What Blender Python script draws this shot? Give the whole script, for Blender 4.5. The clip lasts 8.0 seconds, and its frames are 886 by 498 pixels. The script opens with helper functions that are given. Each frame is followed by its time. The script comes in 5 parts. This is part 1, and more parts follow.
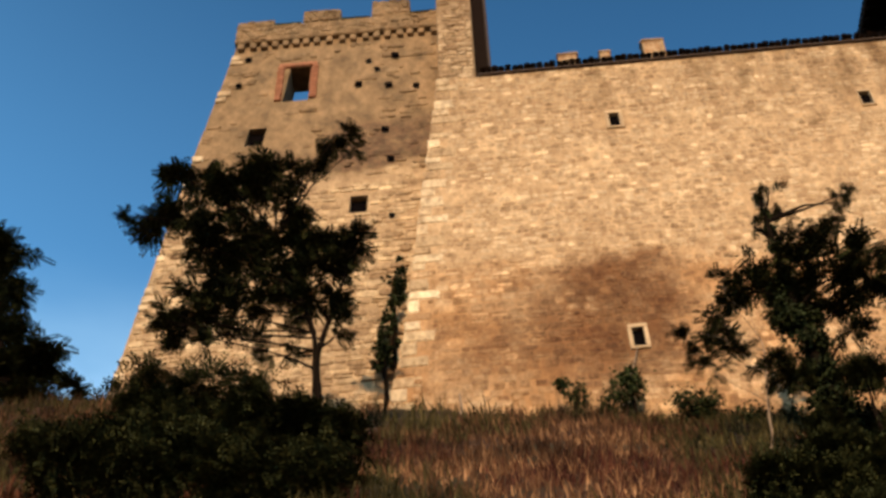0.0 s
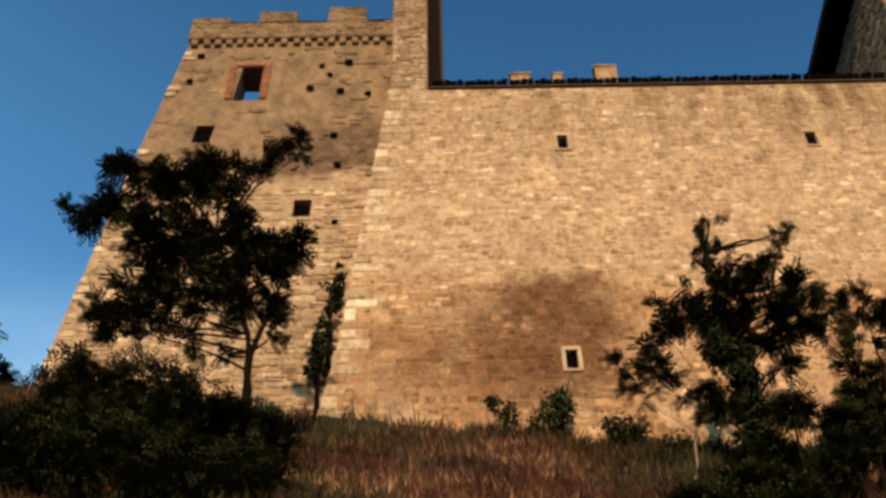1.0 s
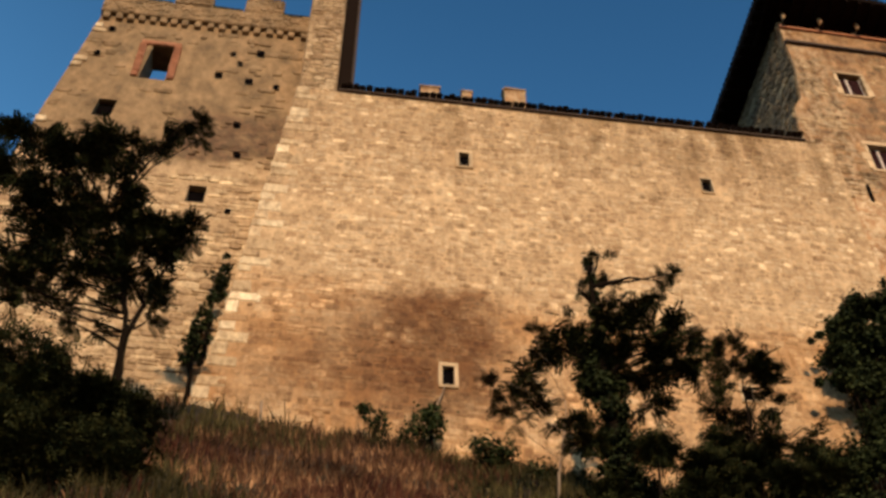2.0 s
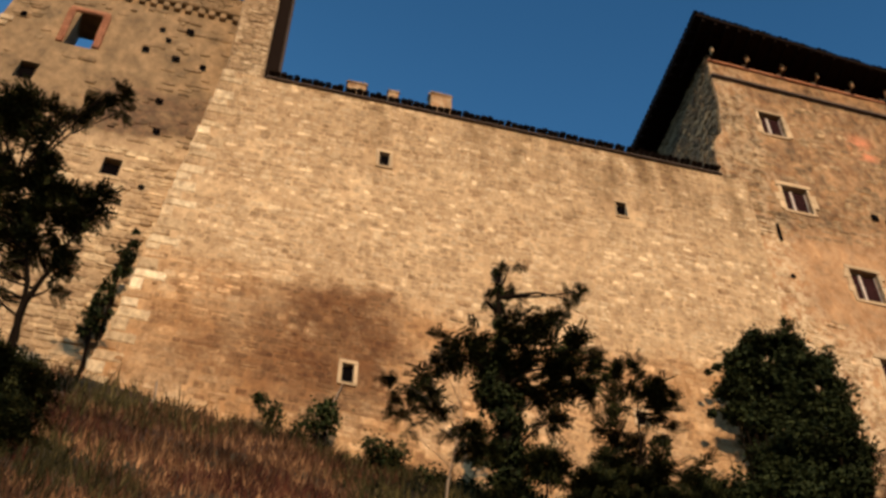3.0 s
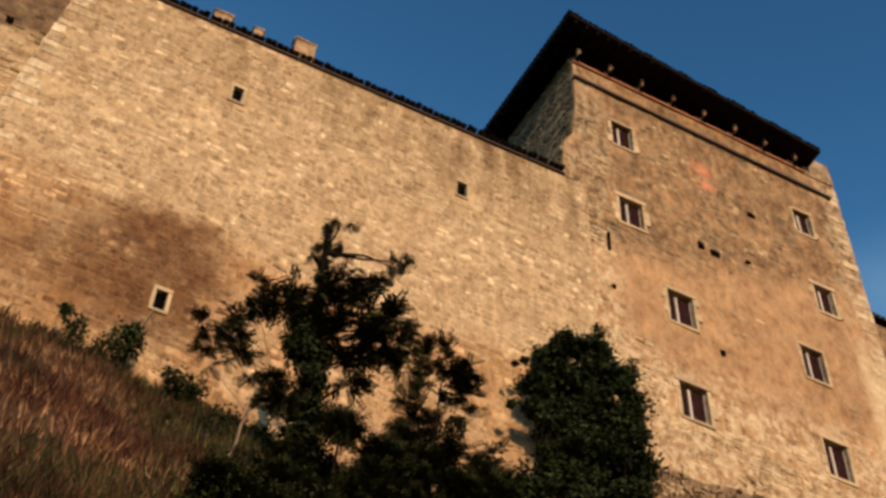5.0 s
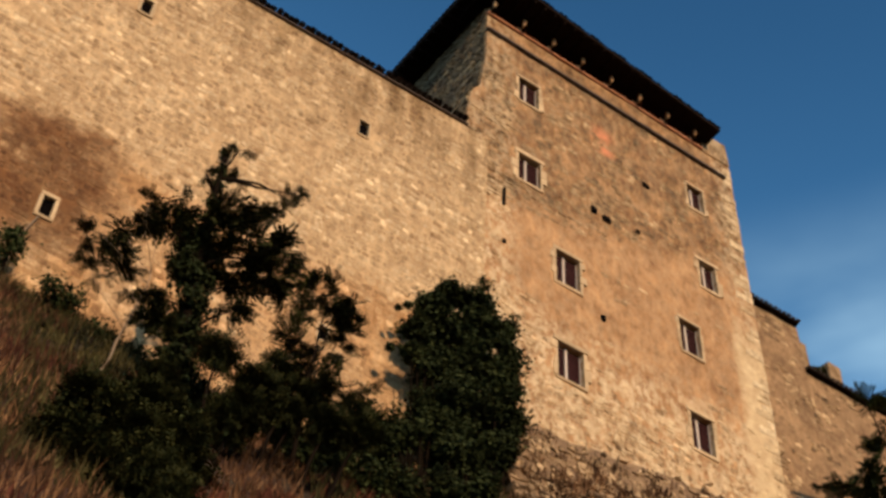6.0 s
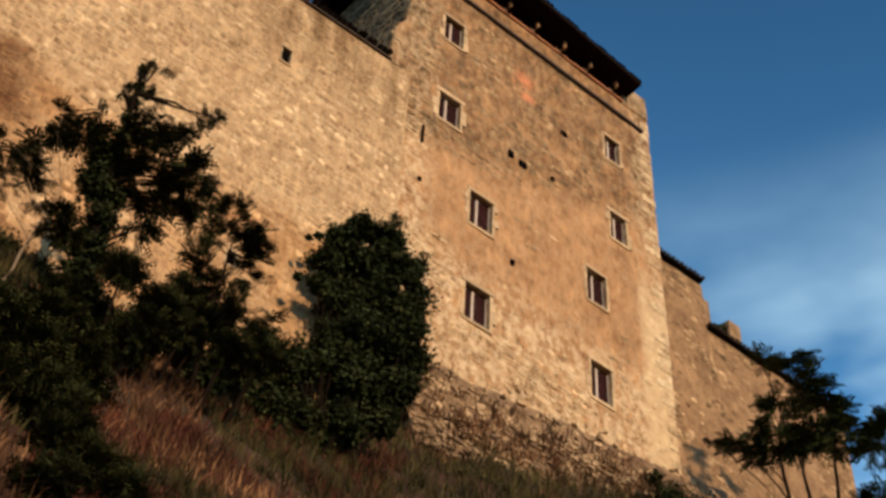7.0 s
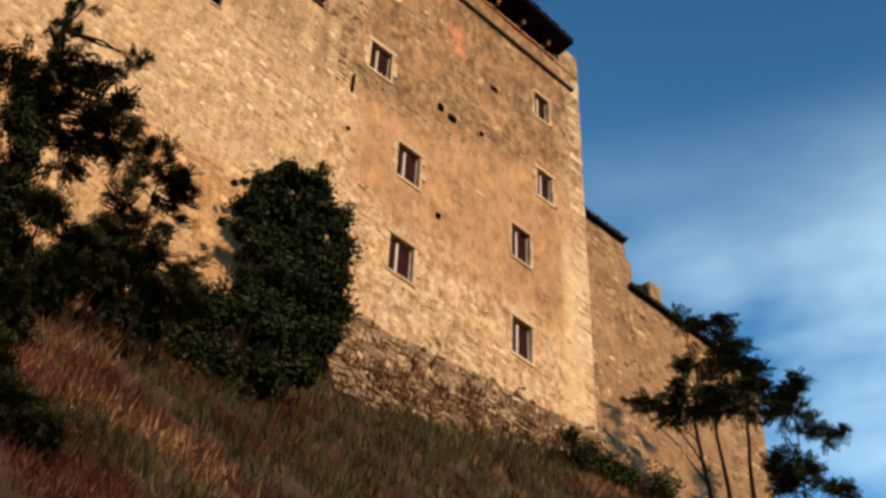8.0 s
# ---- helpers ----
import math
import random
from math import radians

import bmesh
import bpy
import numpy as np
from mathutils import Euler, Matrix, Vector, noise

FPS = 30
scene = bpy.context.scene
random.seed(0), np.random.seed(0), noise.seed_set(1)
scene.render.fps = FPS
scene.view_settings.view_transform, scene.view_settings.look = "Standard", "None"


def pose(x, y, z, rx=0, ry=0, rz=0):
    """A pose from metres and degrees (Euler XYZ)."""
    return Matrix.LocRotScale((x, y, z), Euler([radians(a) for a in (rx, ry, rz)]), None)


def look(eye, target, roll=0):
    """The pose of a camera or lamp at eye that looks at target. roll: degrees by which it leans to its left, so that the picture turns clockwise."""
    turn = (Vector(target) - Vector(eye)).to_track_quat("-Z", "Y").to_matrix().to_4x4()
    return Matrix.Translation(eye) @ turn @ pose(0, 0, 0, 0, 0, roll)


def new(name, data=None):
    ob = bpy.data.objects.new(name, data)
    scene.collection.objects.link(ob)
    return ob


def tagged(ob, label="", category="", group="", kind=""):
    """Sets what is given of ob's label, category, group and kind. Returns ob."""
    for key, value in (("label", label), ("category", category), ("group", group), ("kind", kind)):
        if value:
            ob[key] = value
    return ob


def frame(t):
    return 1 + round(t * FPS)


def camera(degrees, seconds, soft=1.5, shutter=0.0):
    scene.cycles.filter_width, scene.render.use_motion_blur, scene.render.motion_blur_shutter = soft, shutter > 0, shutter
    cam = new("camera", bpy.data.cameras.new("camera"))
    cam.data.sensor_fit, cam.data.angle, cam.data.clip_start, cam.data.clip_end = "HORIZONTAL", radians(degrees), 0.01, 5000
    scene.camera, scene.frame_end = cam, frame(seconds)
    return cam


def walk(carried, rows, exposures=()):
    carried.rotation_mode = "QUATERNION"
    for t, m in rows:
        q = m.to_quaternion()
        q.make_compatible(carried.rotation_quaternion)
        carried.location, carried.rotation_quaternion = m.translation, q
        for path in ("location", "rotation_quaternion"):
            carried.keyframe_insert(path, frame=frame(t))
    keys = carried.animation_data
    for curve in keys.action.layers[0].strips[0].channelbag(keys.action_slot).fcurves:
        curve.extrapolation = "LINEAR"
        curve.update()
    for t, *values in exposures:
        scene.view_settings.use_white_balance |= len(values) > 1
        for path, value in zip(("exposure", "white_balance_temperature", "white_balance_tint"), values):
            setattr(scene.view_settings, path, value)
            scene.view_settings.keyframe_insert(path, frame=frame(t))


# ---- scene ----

# ---------------------------------------------------------------- camera
cam = camera(33.0, 8.0, soft=3.15)
EYE = (0.0, 0.0, 1.6)
# seconds, yaw, pitch, roll: a slow hand-held turn on the spot
PATH = [
    (0.0, 3.67, 53.0, -2.0), (0.5, 2.15, 53.24, -1.48), (1.0, -0.14, 53.4, -1.12), (1.5, -3.31, 53.47, -0.5),
    (1.7, -4.99, 53.56, -0.35), (2.8, -11.79, 53.84, 0.75), (3.0, -12.93, 53.78, 0.89), (3.5, -15.59, 53.66, 1.41),
    (4.0, -18.18, 53.35, 1.92), (4.2, -19.17, 53.22, 2.11), (5.3, -25.6, 52.07, 3.4), (5.5, -26.92, 51.68, 3.6),
    (6.0, -30.52, 50.58, 3.85), (6.5, -33.51, 49.32, 3.81), (7.0, -35.91, 48.37, 3.76), (7.5, -37.77, 47.68, 3.22),
    (8.0, -40.29, 46.7, 2.66),
]


def aim(yaw, pitch, roll):
    return pose(*EYE, 0, 0, yaw) @ pose(0, 0, 0, 90 + pitch, 0, 0) @ pose(0, 0, 0, 0, 0, roll)


walk(cam, [(t, aim(a, b, c)) for t, a, b, c in PATH], exposures=[(0.0, 0.12), (0.5, 0.04), (1.0, -0.04), (3.0, -0.05), (5.5, -0.1), (7.0, -0.08), (8.0, 0.03)])

# ---------------------------------------------------------------- world and sun
SUN_EL, SUN_AZ = 20.0, 4.0      # height; degrees by which the light goes to +x off the +y axis
world = bpy.data.worlds.new("sky")
scene.world = world
world.use_nodes = True
wt = world.node_tree
wt.nodes.clear()
w_out = wt.nodes.new("ShaderNodeOutputWorld")
w_bg = wt.nodes.new("ShaderNodeBackground")
w_sky = wt.nodes.new("ShaderNodeTexSky")
w_sky.sky_type = "NISHITA"
w_sky.sun_disc = False
w_sky.sun_elevation = radians(SUN_EL)
w_sky.sun_rotation = radians(180.0 + SUN_AZ)
w_sky.air_density, w_sky.dust_density, w_sky.ozone_density = 1.0, 0.3, 2.0
w_tc = wt.nodes.new("ShaderNodeTexCoord")
w_map = wt.nodes.new("ShaderNodeMapping")
w_map.inputs["Scale"].default_value = (1.6, 1.6, 4.2)
w_map.inputs["Rotation"].default_value = (0.15, 0.25, 0.5)
w_noise = wt.nodes.new("ShaderNodeTexNoise")
w_noise.inputs["Scale"].default_value = 1.25
w_noise.inputs["Detail"].default_value = 5.0
w_noise.inputs["Roughness"].default_value = 0.5
w_ramp = wt.nodes.new("ShaderNodeValToRGB")
w_ramp.color_ramp.elements[0].position, w_ramp.color_ramp.elements[1].position = 0.42, 0.6
w_mix = wt.nodes.new("ShaderNodeMix")
w_mix.data_type = "RGBA"
w_mix.inputs["B"].default_value = (9.0, 13.0, 15.0, 1)
wt.links.new(w_tc.outputs["Generated"], w_map.inputs["Vector"])
wt.links.new(w_map.outputs["Vector"], w_noise.inputs["Vector"])
wt.links.new(w_noise.outputs["Fac"], w_ramp.inputs["Fac"])
w_sep = wt.nodes.new("ShaderNodeSeparateXYZ")
wt.links.new(w_tc.outputs["Generated"], w_sep.inputs[0])
w_low = wt.nodes.new("ShaderNodeMapRange")
w_low.interpolation_type = "SMOOTHSTEP"
w_low.inputs["From Min"].default_value, w_low.inputs["From Max"].default_value = 0.79, 0.66
wt.links.new(w_sep.outputs["Z"], w_low.inputs["Value"])
w_amt = wt.nodes.new("ShaderNodeMath")
w_amt.operation = "MULTIPLY"
wt.links.new(w_ramp.outputs["Color"], w_amt.inputs[0])
wt.links.new(w_low.outputs[0], w_amt.inputs[1])
w_tint = wt.nodes.new("ShaderNodeMix")
w_tint.data_type, w_tint.blend_type = "RGBA", "MULTIPLY"
w_tint.inputs["Factor"].default_value = 1.0
w_tint.inputs["B"].default_value = (0.53, 1.2, 1.52, 1)
wt.links.new(w_sky.outputs["Color"], w_tint.inputs["A"])
wt.links.new(w_amt.outputs[0], w_mix.inputs["Factor"])
w_haze = wt.nodes.new("ShaderNodeMix")
w_haze.data_type = "RGBA"
w_haze.inputs["B"].default_value = (1.55, 4.8, 9.4, 1)
w_half = wt.nodes.new("ShaderNodeMath")
w_half.operation = "MULTIPLY"
w_half.inputs[1].default_value = 0.85
w_side = wt.nodes.new("ShaderNodeMath")
w_side.operation = "MULTIPLY_ADD"
w_side.inputs[1].default_value = 0.14
wt.links.new(w_sep.outputs["X"], w_side.inputs[0])
wt.links.new(w_sep.outputs["Z"], w_side.inputs[2])
w_grad = wt.nodes.new("ShaderNodeMapRange")
w_grad.interpolation_type = "SMOOTHSTEP"
w_grad.inputs["From Min"].default_value, w_grad.inputs["From Max"].default_value = 0.95, 0.58
wt.links.new(w_side.outputs[0], w_grad.inputs["Value"])
wt.links.new(w_grad.outputs[0], w_half.inputs[0])
wt.links.new(w_half.outputs[0], w_haze.inputs["Factor"])
wt.links.new(w_tint.outputs["Result"], w_haze.inputs["A"])
wt.links.new(w_haze.outputs["Result"], w_mix.inputs["A"])
wt.links.new(w_mix.outputs["Result"], w_bg.inputs["Color"])
w_bg.inputs["Strength"].default_value = 0.09
wt.links.new(w_bg.outputs["Background"], w_out.inputs["Surface"])

sun_data = bpy.data.lights.new("sun", "SUN")
sun_data.energy, sun_data.angle, sun_data.color = 5.0, radians(0.6), (1.0, 0.728, 0.488)
sun = new("sun", sun_data)
_e, _a = radians(SUN_EL), radians(SUN_AZ)
sun.matrix_world = look((-20, -60, 40), (-20 + math.sin(_a) * math.cos(_e), -60 + math.cos(_a) * math.cos(_e), 40 - math.sin(_e)))

# ---------------------------------------------------------------- materials


class Mat:
    """A node material under construction."""

    def __init__(self, name, rough=0.9):
        self.m = bpy.data.materials.new(name)
        self.m.use_nodes = True
        self.t = self.m.node_tree
        self.b = self.t.nodes["Principled BSDF"]
        self.b.inputs["Roughness"].default_value = rough
        self.b.inputs["Specular IOR Level"].default_value = 0.2
        tc = self.t.nodes.new("ShaderNodeNewGeometry")
        self.geo = tc
        self.pos = tc.outputs["Position"]

    def link(self, a, b):
        self.t.links.new(a, b)

    def scaled(self, s):
        n = self.t.nodes.new("ShaderNodeMapping")
        n.inputs["Scale"].default_value = s
        self.link(self.pos, n.inputs["Vector"])
        return n.outputs["Vector"]

    def noise(self, scale, detail=4.0, rough=0.55, stretch=(1, 1, 1)):
        n = self.t.nodes.new("ShaderNodeTexNoise")
        n.inputs["Scale"].default_value, n.inputs["Detail"].default_value, n.inputs["Roughness"].default_value = scale, detail, rough
        self.link(self.scaled(stretch), n.inputs["Vector"])
        return n.outputs["Fac"]

    def ramp(self, fac, stops):
        n = self.t.nodes.new("ShaderNodeValToRGB")
        e = n.color_ramp.elements
        while len(e) < len(stops):
            e.new(0.5)
        for k, (p, c) in enumerate(stops):
            e[k].position = p
            e[k].color = (*c, 1) if len(c) == 3 else c
        self.link(fac, n.inputs["Fac"])
        return n.outputs["Color"]

    def grey(self, fac, a, b):
        return self.ramp(fac, [(a, (0, 0, 0)), (b, (1, 1, 1))])

    def mix(self, fac, a, b, mode="MIX"):
        n = self.t.nodes.new("ShaderNodeMix")
        n.data_type = "RGBA"
        n.blend_type = mode
        for sock, v in ((n.inputs["Factor"], fac), (n.inputs["A"], a), (n.inputs["B"], b)):
            if isinstance(v, (int, float)):
                sock.default_value = v
            elif isinstance(v, tuple):
                sock.default_value = (*v, 1)
            else:
                self.link(v, sock)
        return n.outputs["Result"]

    def math(self, op, a, b=0.0, c=0.0):
        n = self.t.nodes.new("ShaderNodeMath")
        n.operation = op
        n.use_clamp = op != "SUBTRACT"
        for sock, v in zip(n.inputs, (a, b, c)):
            if isinstance(v, (int, float)):
                sock.default_value = v
            else:
                self.link(v, sock)
        return n.outputs[0]

    def axis(self, name):
        n = self.t.nodes.new("ShaderNodeSeparateXYZ")
        self.link(self.pos, n.inputs[0])
        return n.outputs[name]

    def lin(self, v, mul, add):
        """v * mul + add, unclamped; add may be a socket."""
        n = self.t.nodes.new("ShaderNodeMath")
        n.operation = "MULTIPLY_ADD"
        self.link(v, n.inputs[0])
        n.inputs[1].default_value = mul
        if isinstance(add, (int, float)):
            n.inputs[2].default_value = add
        else:
            self.link(add, n.inputs[2])
        return n.outputs[0]

    def island(self):
        return self.geo.outputs["Random Per Island"]

    def each(self):
        return self.t.nodes.new("ShaderNodeObjectInfo").outputs["Random"]

    def span(self, v, a, b):
        n = self.t.nodes.new("ShaderNodeMapRange")
        n.interpolation_type = "SMOOTHSTEP"
        n.inputs["From Min"].default_value, n.inputs["From Max"].default_value = a, b
        self.link(v, n.inputs["Value"])
        return n.outputs[0]

    def done(self, color, bump=None, strength=0.4, dist=0.03):
        self.link(color, self.b.inputs["Base Color"]) if not isinstance(color, tuple) else setattr(self.b.inputs["Base Color"], "default_value", (*color, 1))
        if bump is not None:
            n = self.t.nodes.new("ShaderNodeBump")
            n.inputs["Strength"].default_value, n.inputs["Distance"].default_value = strength, dist
            self.link(bump, n.inputs["Height"])
            self.link(n.outputs["Normal"], self.b.inputs["Normal"])
        return self.m


def stone_material(name, light, mid, dark, stain=None, single=False):
    m = Mat(name)
    r = m.each() if single else m.island()
    pale = tuple(min(1, v * 1.3) for v in light)
    col = m.ramp(r, [(0.0, dark), (0.16, tuple(v * 0.85 for v in mid)), (0.45, mid), (0.75, light), (0.9, tuple(v * 1.06 for v in light)), (0.94, pale), (1.0, tuple(min(1, v * 1.1) for v in pale))])
    big = m.noise(0.35, 5, 0.6)
    col = m.mix(m.grey(big, 0.38, 0.72), col, m.mix(0.55, col, dark), "MIX")
    fine = m.noise(9.0, 6, 0.7, (1, 1, 0.65))
    col = m.mix(0.8, col, m.ramp(fine, [(0.25, (0.42, 0.39, 0.36)), (0.58, (1, 1, 1)), (0.8, (1.15, 1.12, 1.05))]), "MULTIPLY")
    col = m.mix(0.9, col, m.ramp(m.noise(3.0, 5, 0.68, (1, 1, 0.6)), [(0.33, (0.55, 0.49, 0.43)), (0.5, (1, 1, 1)), (0.66, (1.2, 1.2, 1.18))]), "MULTIPLY")
    if stain:
        col = stain(m, col)
    return m.done(col, m.math("ADD", m.noise(14.0, 6, 0.7), m.noise(3.0, 3, 0.5)), 0.75, 0.05)


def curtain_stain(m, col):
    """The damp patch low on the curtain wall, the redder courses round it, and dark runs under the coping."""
    x, z = m.axis("X"), m.axis("Z")
    wob = m.lin(m.noise(0.7, 5, 0.62), 1.0, -0.5)
    xs, zs = m.lin(wob, 2.6, x), m.lin(wob, 2.2, z)
    # redder lower courses
    low = m.math("MULTIPLY", m.span(zs, 33.4, 31.6), m.grey(m.noise(0.5, 4, 0.6), 0.3, 0.6))
    col = m.mix(m.math("MULTIPLY", low, 0.85), col, m.mix(1.0, col, (0.78, 0.6, 0.44), "MULTIPLY"))
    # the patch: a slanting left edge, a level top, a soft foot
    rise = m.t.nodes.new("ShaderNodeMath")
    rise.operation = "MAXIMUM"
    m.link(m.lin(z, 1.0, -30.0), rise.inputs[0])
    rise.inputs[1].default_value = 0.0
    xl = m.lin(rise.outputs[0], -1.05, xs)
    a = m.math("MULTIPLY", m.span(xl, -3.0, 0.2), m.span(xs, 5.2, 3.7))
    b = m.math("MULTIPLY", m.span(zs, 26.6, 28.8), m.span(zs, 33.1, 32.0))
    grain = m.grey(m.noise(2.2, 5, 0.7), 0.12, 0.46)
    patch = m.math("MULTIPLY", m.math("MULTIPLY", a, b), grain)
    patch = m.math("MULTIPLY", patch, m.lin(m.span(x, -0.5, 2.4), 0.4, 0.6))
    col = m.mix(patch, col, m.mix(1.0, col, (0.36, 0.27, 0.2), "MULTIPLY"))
    runs = m.math("MULTIPLY", m.grey(m.noise(1.3, 5, 0.65, (1.0, 1.0, 0.14)), 0.38, 0.64), m.span(z, 36.4, 42.0))
    runs = m.math("MULTIPLY", runs, m.lin(m.span(x, 2.0, 12.0), 0.35, 0.6))
    return m.mix(runs, col, m.mix(1.0, col, (0.43, 0.38, 0.31), "MULTIPLY"))


def tower_stain(m, col):
    """Brown weathered upper storeys, a dark patchy band near the joint, pale stone below."""
    x, z = m.axis("X"), m.axis("Z")
    wob = m.lin(m.noise(0.6, 5, 0.65), 1.0, -0.5)
    zs, xs = m.lin(wob, 2.2, z), m.lin(wob, 1.6, x)
    up = m.span(zs, 38.9, 39.7)
    col = m.mix(m.math("MULTIPLY", up, 0.85), col, m.ramp(m.noise(1.6, 7, 0.78, (1, 1, 0.6)), [(0.32, (0.06, 0.038, 0.017)), (0.5, (0.18, 0.11, 0.05)), (0.68, (0.33, 0.2, 0.095))]))
    band = m.math("MULTIPLY", m.math("MULTIPLY", m.span(zs, 39.3, 39.8), m.span(zs, 42.4, 41.5)), m.span(xs, -5.4, -4.4))
    band = m.math("MULTIPLY", band, m.grey(m.noise(2.4, 6, 0.75), 0.3, 0.55))
    return m.mix(m.math("MULTIPLY", band, 0.85), col, m.ramp(m.noise(5.0, 5, 0.7), [(0.35, (0.035, 0.022, 0.012)), (0.7, (0.17, 0.085, 0.042))]))


def palace_stain(m, col):
    x, z = m.axis("X"), m.axis("Z")
    wob = m.lin(m.noise(0.45, 6, 0.68), 1.0, -0.5)
    # height over the slanting foot of the weathered zone
    zz = m.lin(wob, 3.4, m.lin(x, -0.34, m.lin(z, 1.0, 5.25)))
    up = m.math("MULTIPLY", m.span(zz, 38.6, 40.2), m.lin(m.grey(m.noise(0.7, 7, 0.76, (1, 1, 0.6)), 0.36, 0.56), 0.75, 0.25))
    weather = m.ramp(m.noise(2.4, 7, 0.8, (1, 1, 0.6)), [(0.34, (0.12, 0.11, 0.085)), (0.46, (0.4, 0.385, 0.33)), (0.57, (0.74, 0.71, 0.64)), (0.68, (1.4, 1.45, 1.45))])
    col = m.mix(up, col, m.mix(1.0, col, weather, "MULTIPLY"))
    # pale scoured patches, mostly low down and at the two edges
    side = m.math("ADD", m.span(x, 17.3, 16.0), m.span(x, 25.7, 26.5))
    where = m.math("ADD", m.math("ADD", m.span(z, 36.5, 33.0), 0.18), m.math("MULTIPLY", side, m.lin(m.span(z, 41.0, 38.5), 0.5, 0.35)))
    low = m.math("MULTIPLY", m.grey(m.noise(3.4, 7, 0.76, (1, 1, 0.65)), 0.44, 0.56), where)
    col = m.mix(m.math("MULTIPLY", low, 0.8), col, m.ramp(m.noise(4.0, 5, 0.7), [(0.3, (0.42, 0.28, 0.14)), (0.6, (0.66, 0.49, 0.29))]))
    # smooth pale strip up the outer corner
    strip = m.math("MULTIPLY", m.span(m.lin(wob, 0.8, x), 25.8, 26.3), m.span(m.lin(wob, 3.0, z), 40.6, 38.8))
    col = m.mix(m.math("MULTIPLY", strip, 0.8), col, m.ramp(m.noise(2.5, 5, 0.7), [(0.35, (0.42, 0.28, 0.14)), (0.65, (0.62, 0.45, 0.25))]))
    # a scrap of orange plaster
    a = m.math("MULTIPLY", m.math("MULTIPLY", m.span(x, 20.0, 20.5), m.span(x, 21.4, 20.8)), m.math("MULTIPLY", m.span(z, 45.5, 46.0), m.span(z, 47.6, 46.8)))
    return m.mix(m.math("MULTIPLY", a, m.grey(m.noise(2.0, 4), 0.4, 0.55)), col, (0.55, 0.2, 0.09))


def plaster_material(name, light, dark, stain=None):
    m = Mat(name)
    col = m.ramp(m.noise(0.8, 6, 0.65), [(0.3, dark), (0.65, light)])
    col = m.mix(0.7, col, m.ramp(m.noise(6.0, 7, 0.74, (1, 1, 0.6)), [(0.28, (0.5, 0.47, 0.44)), (0.52, (1, 1, 1)), (0.75, (1.2, 1.18, 1.12))]), "MULTIPLY")
    col = m.mix(0.9, col, m.ramp(m.noise(2.6, 6, 0.7, (1, 1, 0.6)), [(0.32, (0.58, 0.52, 0.46)), (0.5, (1, 1, 1)), (0.67, (1.28, 1.28, 1.26))]), "MULTIPLY")
    if stain:
        col = stain(m, col)
    return m.done(col, m.math("ADD", m.noise(10.0, 6, 0.7), m.noise(2.0, 4, 0.6)), 0.55, 0.05)


def plain_material(name, color, var=0.25, rough=0.85, scale=5.0, stretch=(1, 1, 1), gloss=0.15):
    m = Mat(name, rough)
    m.b.inputs["Specular IOR Level"].default_value = gloss
    lo = tuple(c * (1 - var) for c in color)
    hi = tuple(min(1, c * (1 + var)) for c in color)
    col = m.mix(0.5, m.ramp(m.noise(scale, 5, 0.6, stretch), [(0.3, lo), (0.7, hi)]), m.ramp(m.each(), [(0.0, lo), (1.0, hi)]))
    return m.done(col, m.noise(scale * 4, 4, 0.6, stretch), 0.3, 0.01)


def leaf_material(name, a, b, c, lo=0.5, hi=1.2, scale=0.9):
    m = Mat(name, 0.75)
    m.b.inputs["Specular IOR Level"].default_value = 0.04
    col = m.ramp(m.island(), [(0.0, a), (0.6, b), (1.0, c)])
    col = m.mix(0.8, col, m.ramp(m.noise(scale, 4), [(0.36, (lo, lo, lo)), (0.64, (hi, hi, hi))]), "MULTIPLY")
    return m.done(col)


TAN, OCHRE, UMBER = (0.58, 0.415, 0.235), (0.48, 0.32, 0.168), (0.34, 0.205, 0.10)
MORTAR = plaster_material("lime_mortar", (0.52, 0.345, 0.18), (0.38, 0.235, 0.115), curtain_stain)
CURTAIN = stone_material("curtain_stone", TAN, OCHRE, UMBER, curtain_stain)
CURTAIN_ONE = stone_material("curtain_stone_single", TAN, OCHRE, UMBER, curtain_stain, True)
QUOIN = stone_material("pale_quoin_stone", (0.66, 0.5, 0.3), (0.58, 0.42, 0.235), (0.44, 0.29, 0.15), None, True)
TOWER_PLASTER = plaster_material("tower_render", (0.46, 0.31, 0.165), (0.31, 0.195, 0.098), tower_stain)
TOWER_STONE = stone_material("tower_stone", (0.56, 0.40, 0.22), (0.46, 0.305, 0.16), (0.29, 0.18, 0.09), tower_stain)
PALACE_PLASTER = plaster_material("palace_render", (0.4, 0.215, 0.094), (0.26, 0.132, 0.056), palace_stain)
PALACE_STONE = stone_material("palace_stone", (0.50, 0.33, 0.172), (0.36, 0.215, 0.102), (0.2, 0.115, 0.053), palace_stain)
# palace stone darkened for its turned-away side: the shade is in the colour
SHADED_FLANK_STONE = stone_material("shaded_flank_stone", (0.24, 0.165, 0.082), (0.15, 0.1, 0.048), (0.07, 0.045, 0.022))
ANNEX_PLASTER = plaster_material("annex_render", (0.3, 0.175, 0.085), (0.17, 0.098, 0.046))
ANNEX_STONE = stone_material("annex_stone", (0.44, 0.29, 0.15), (0.29, 0.175, 0.085), (0.14, 0.085, 0.04))
FOOT_EARTH = plaster_material("dry_footing_earth", (0.24, 0.145, 0.075), (0.1, 0.058, 0.03))
RUBBLE = stone_material("rubble_stone", (0.5, 0.34, 0.185), (0.33, 0.21, 0.11), (0.13, 0.08, 0.042))
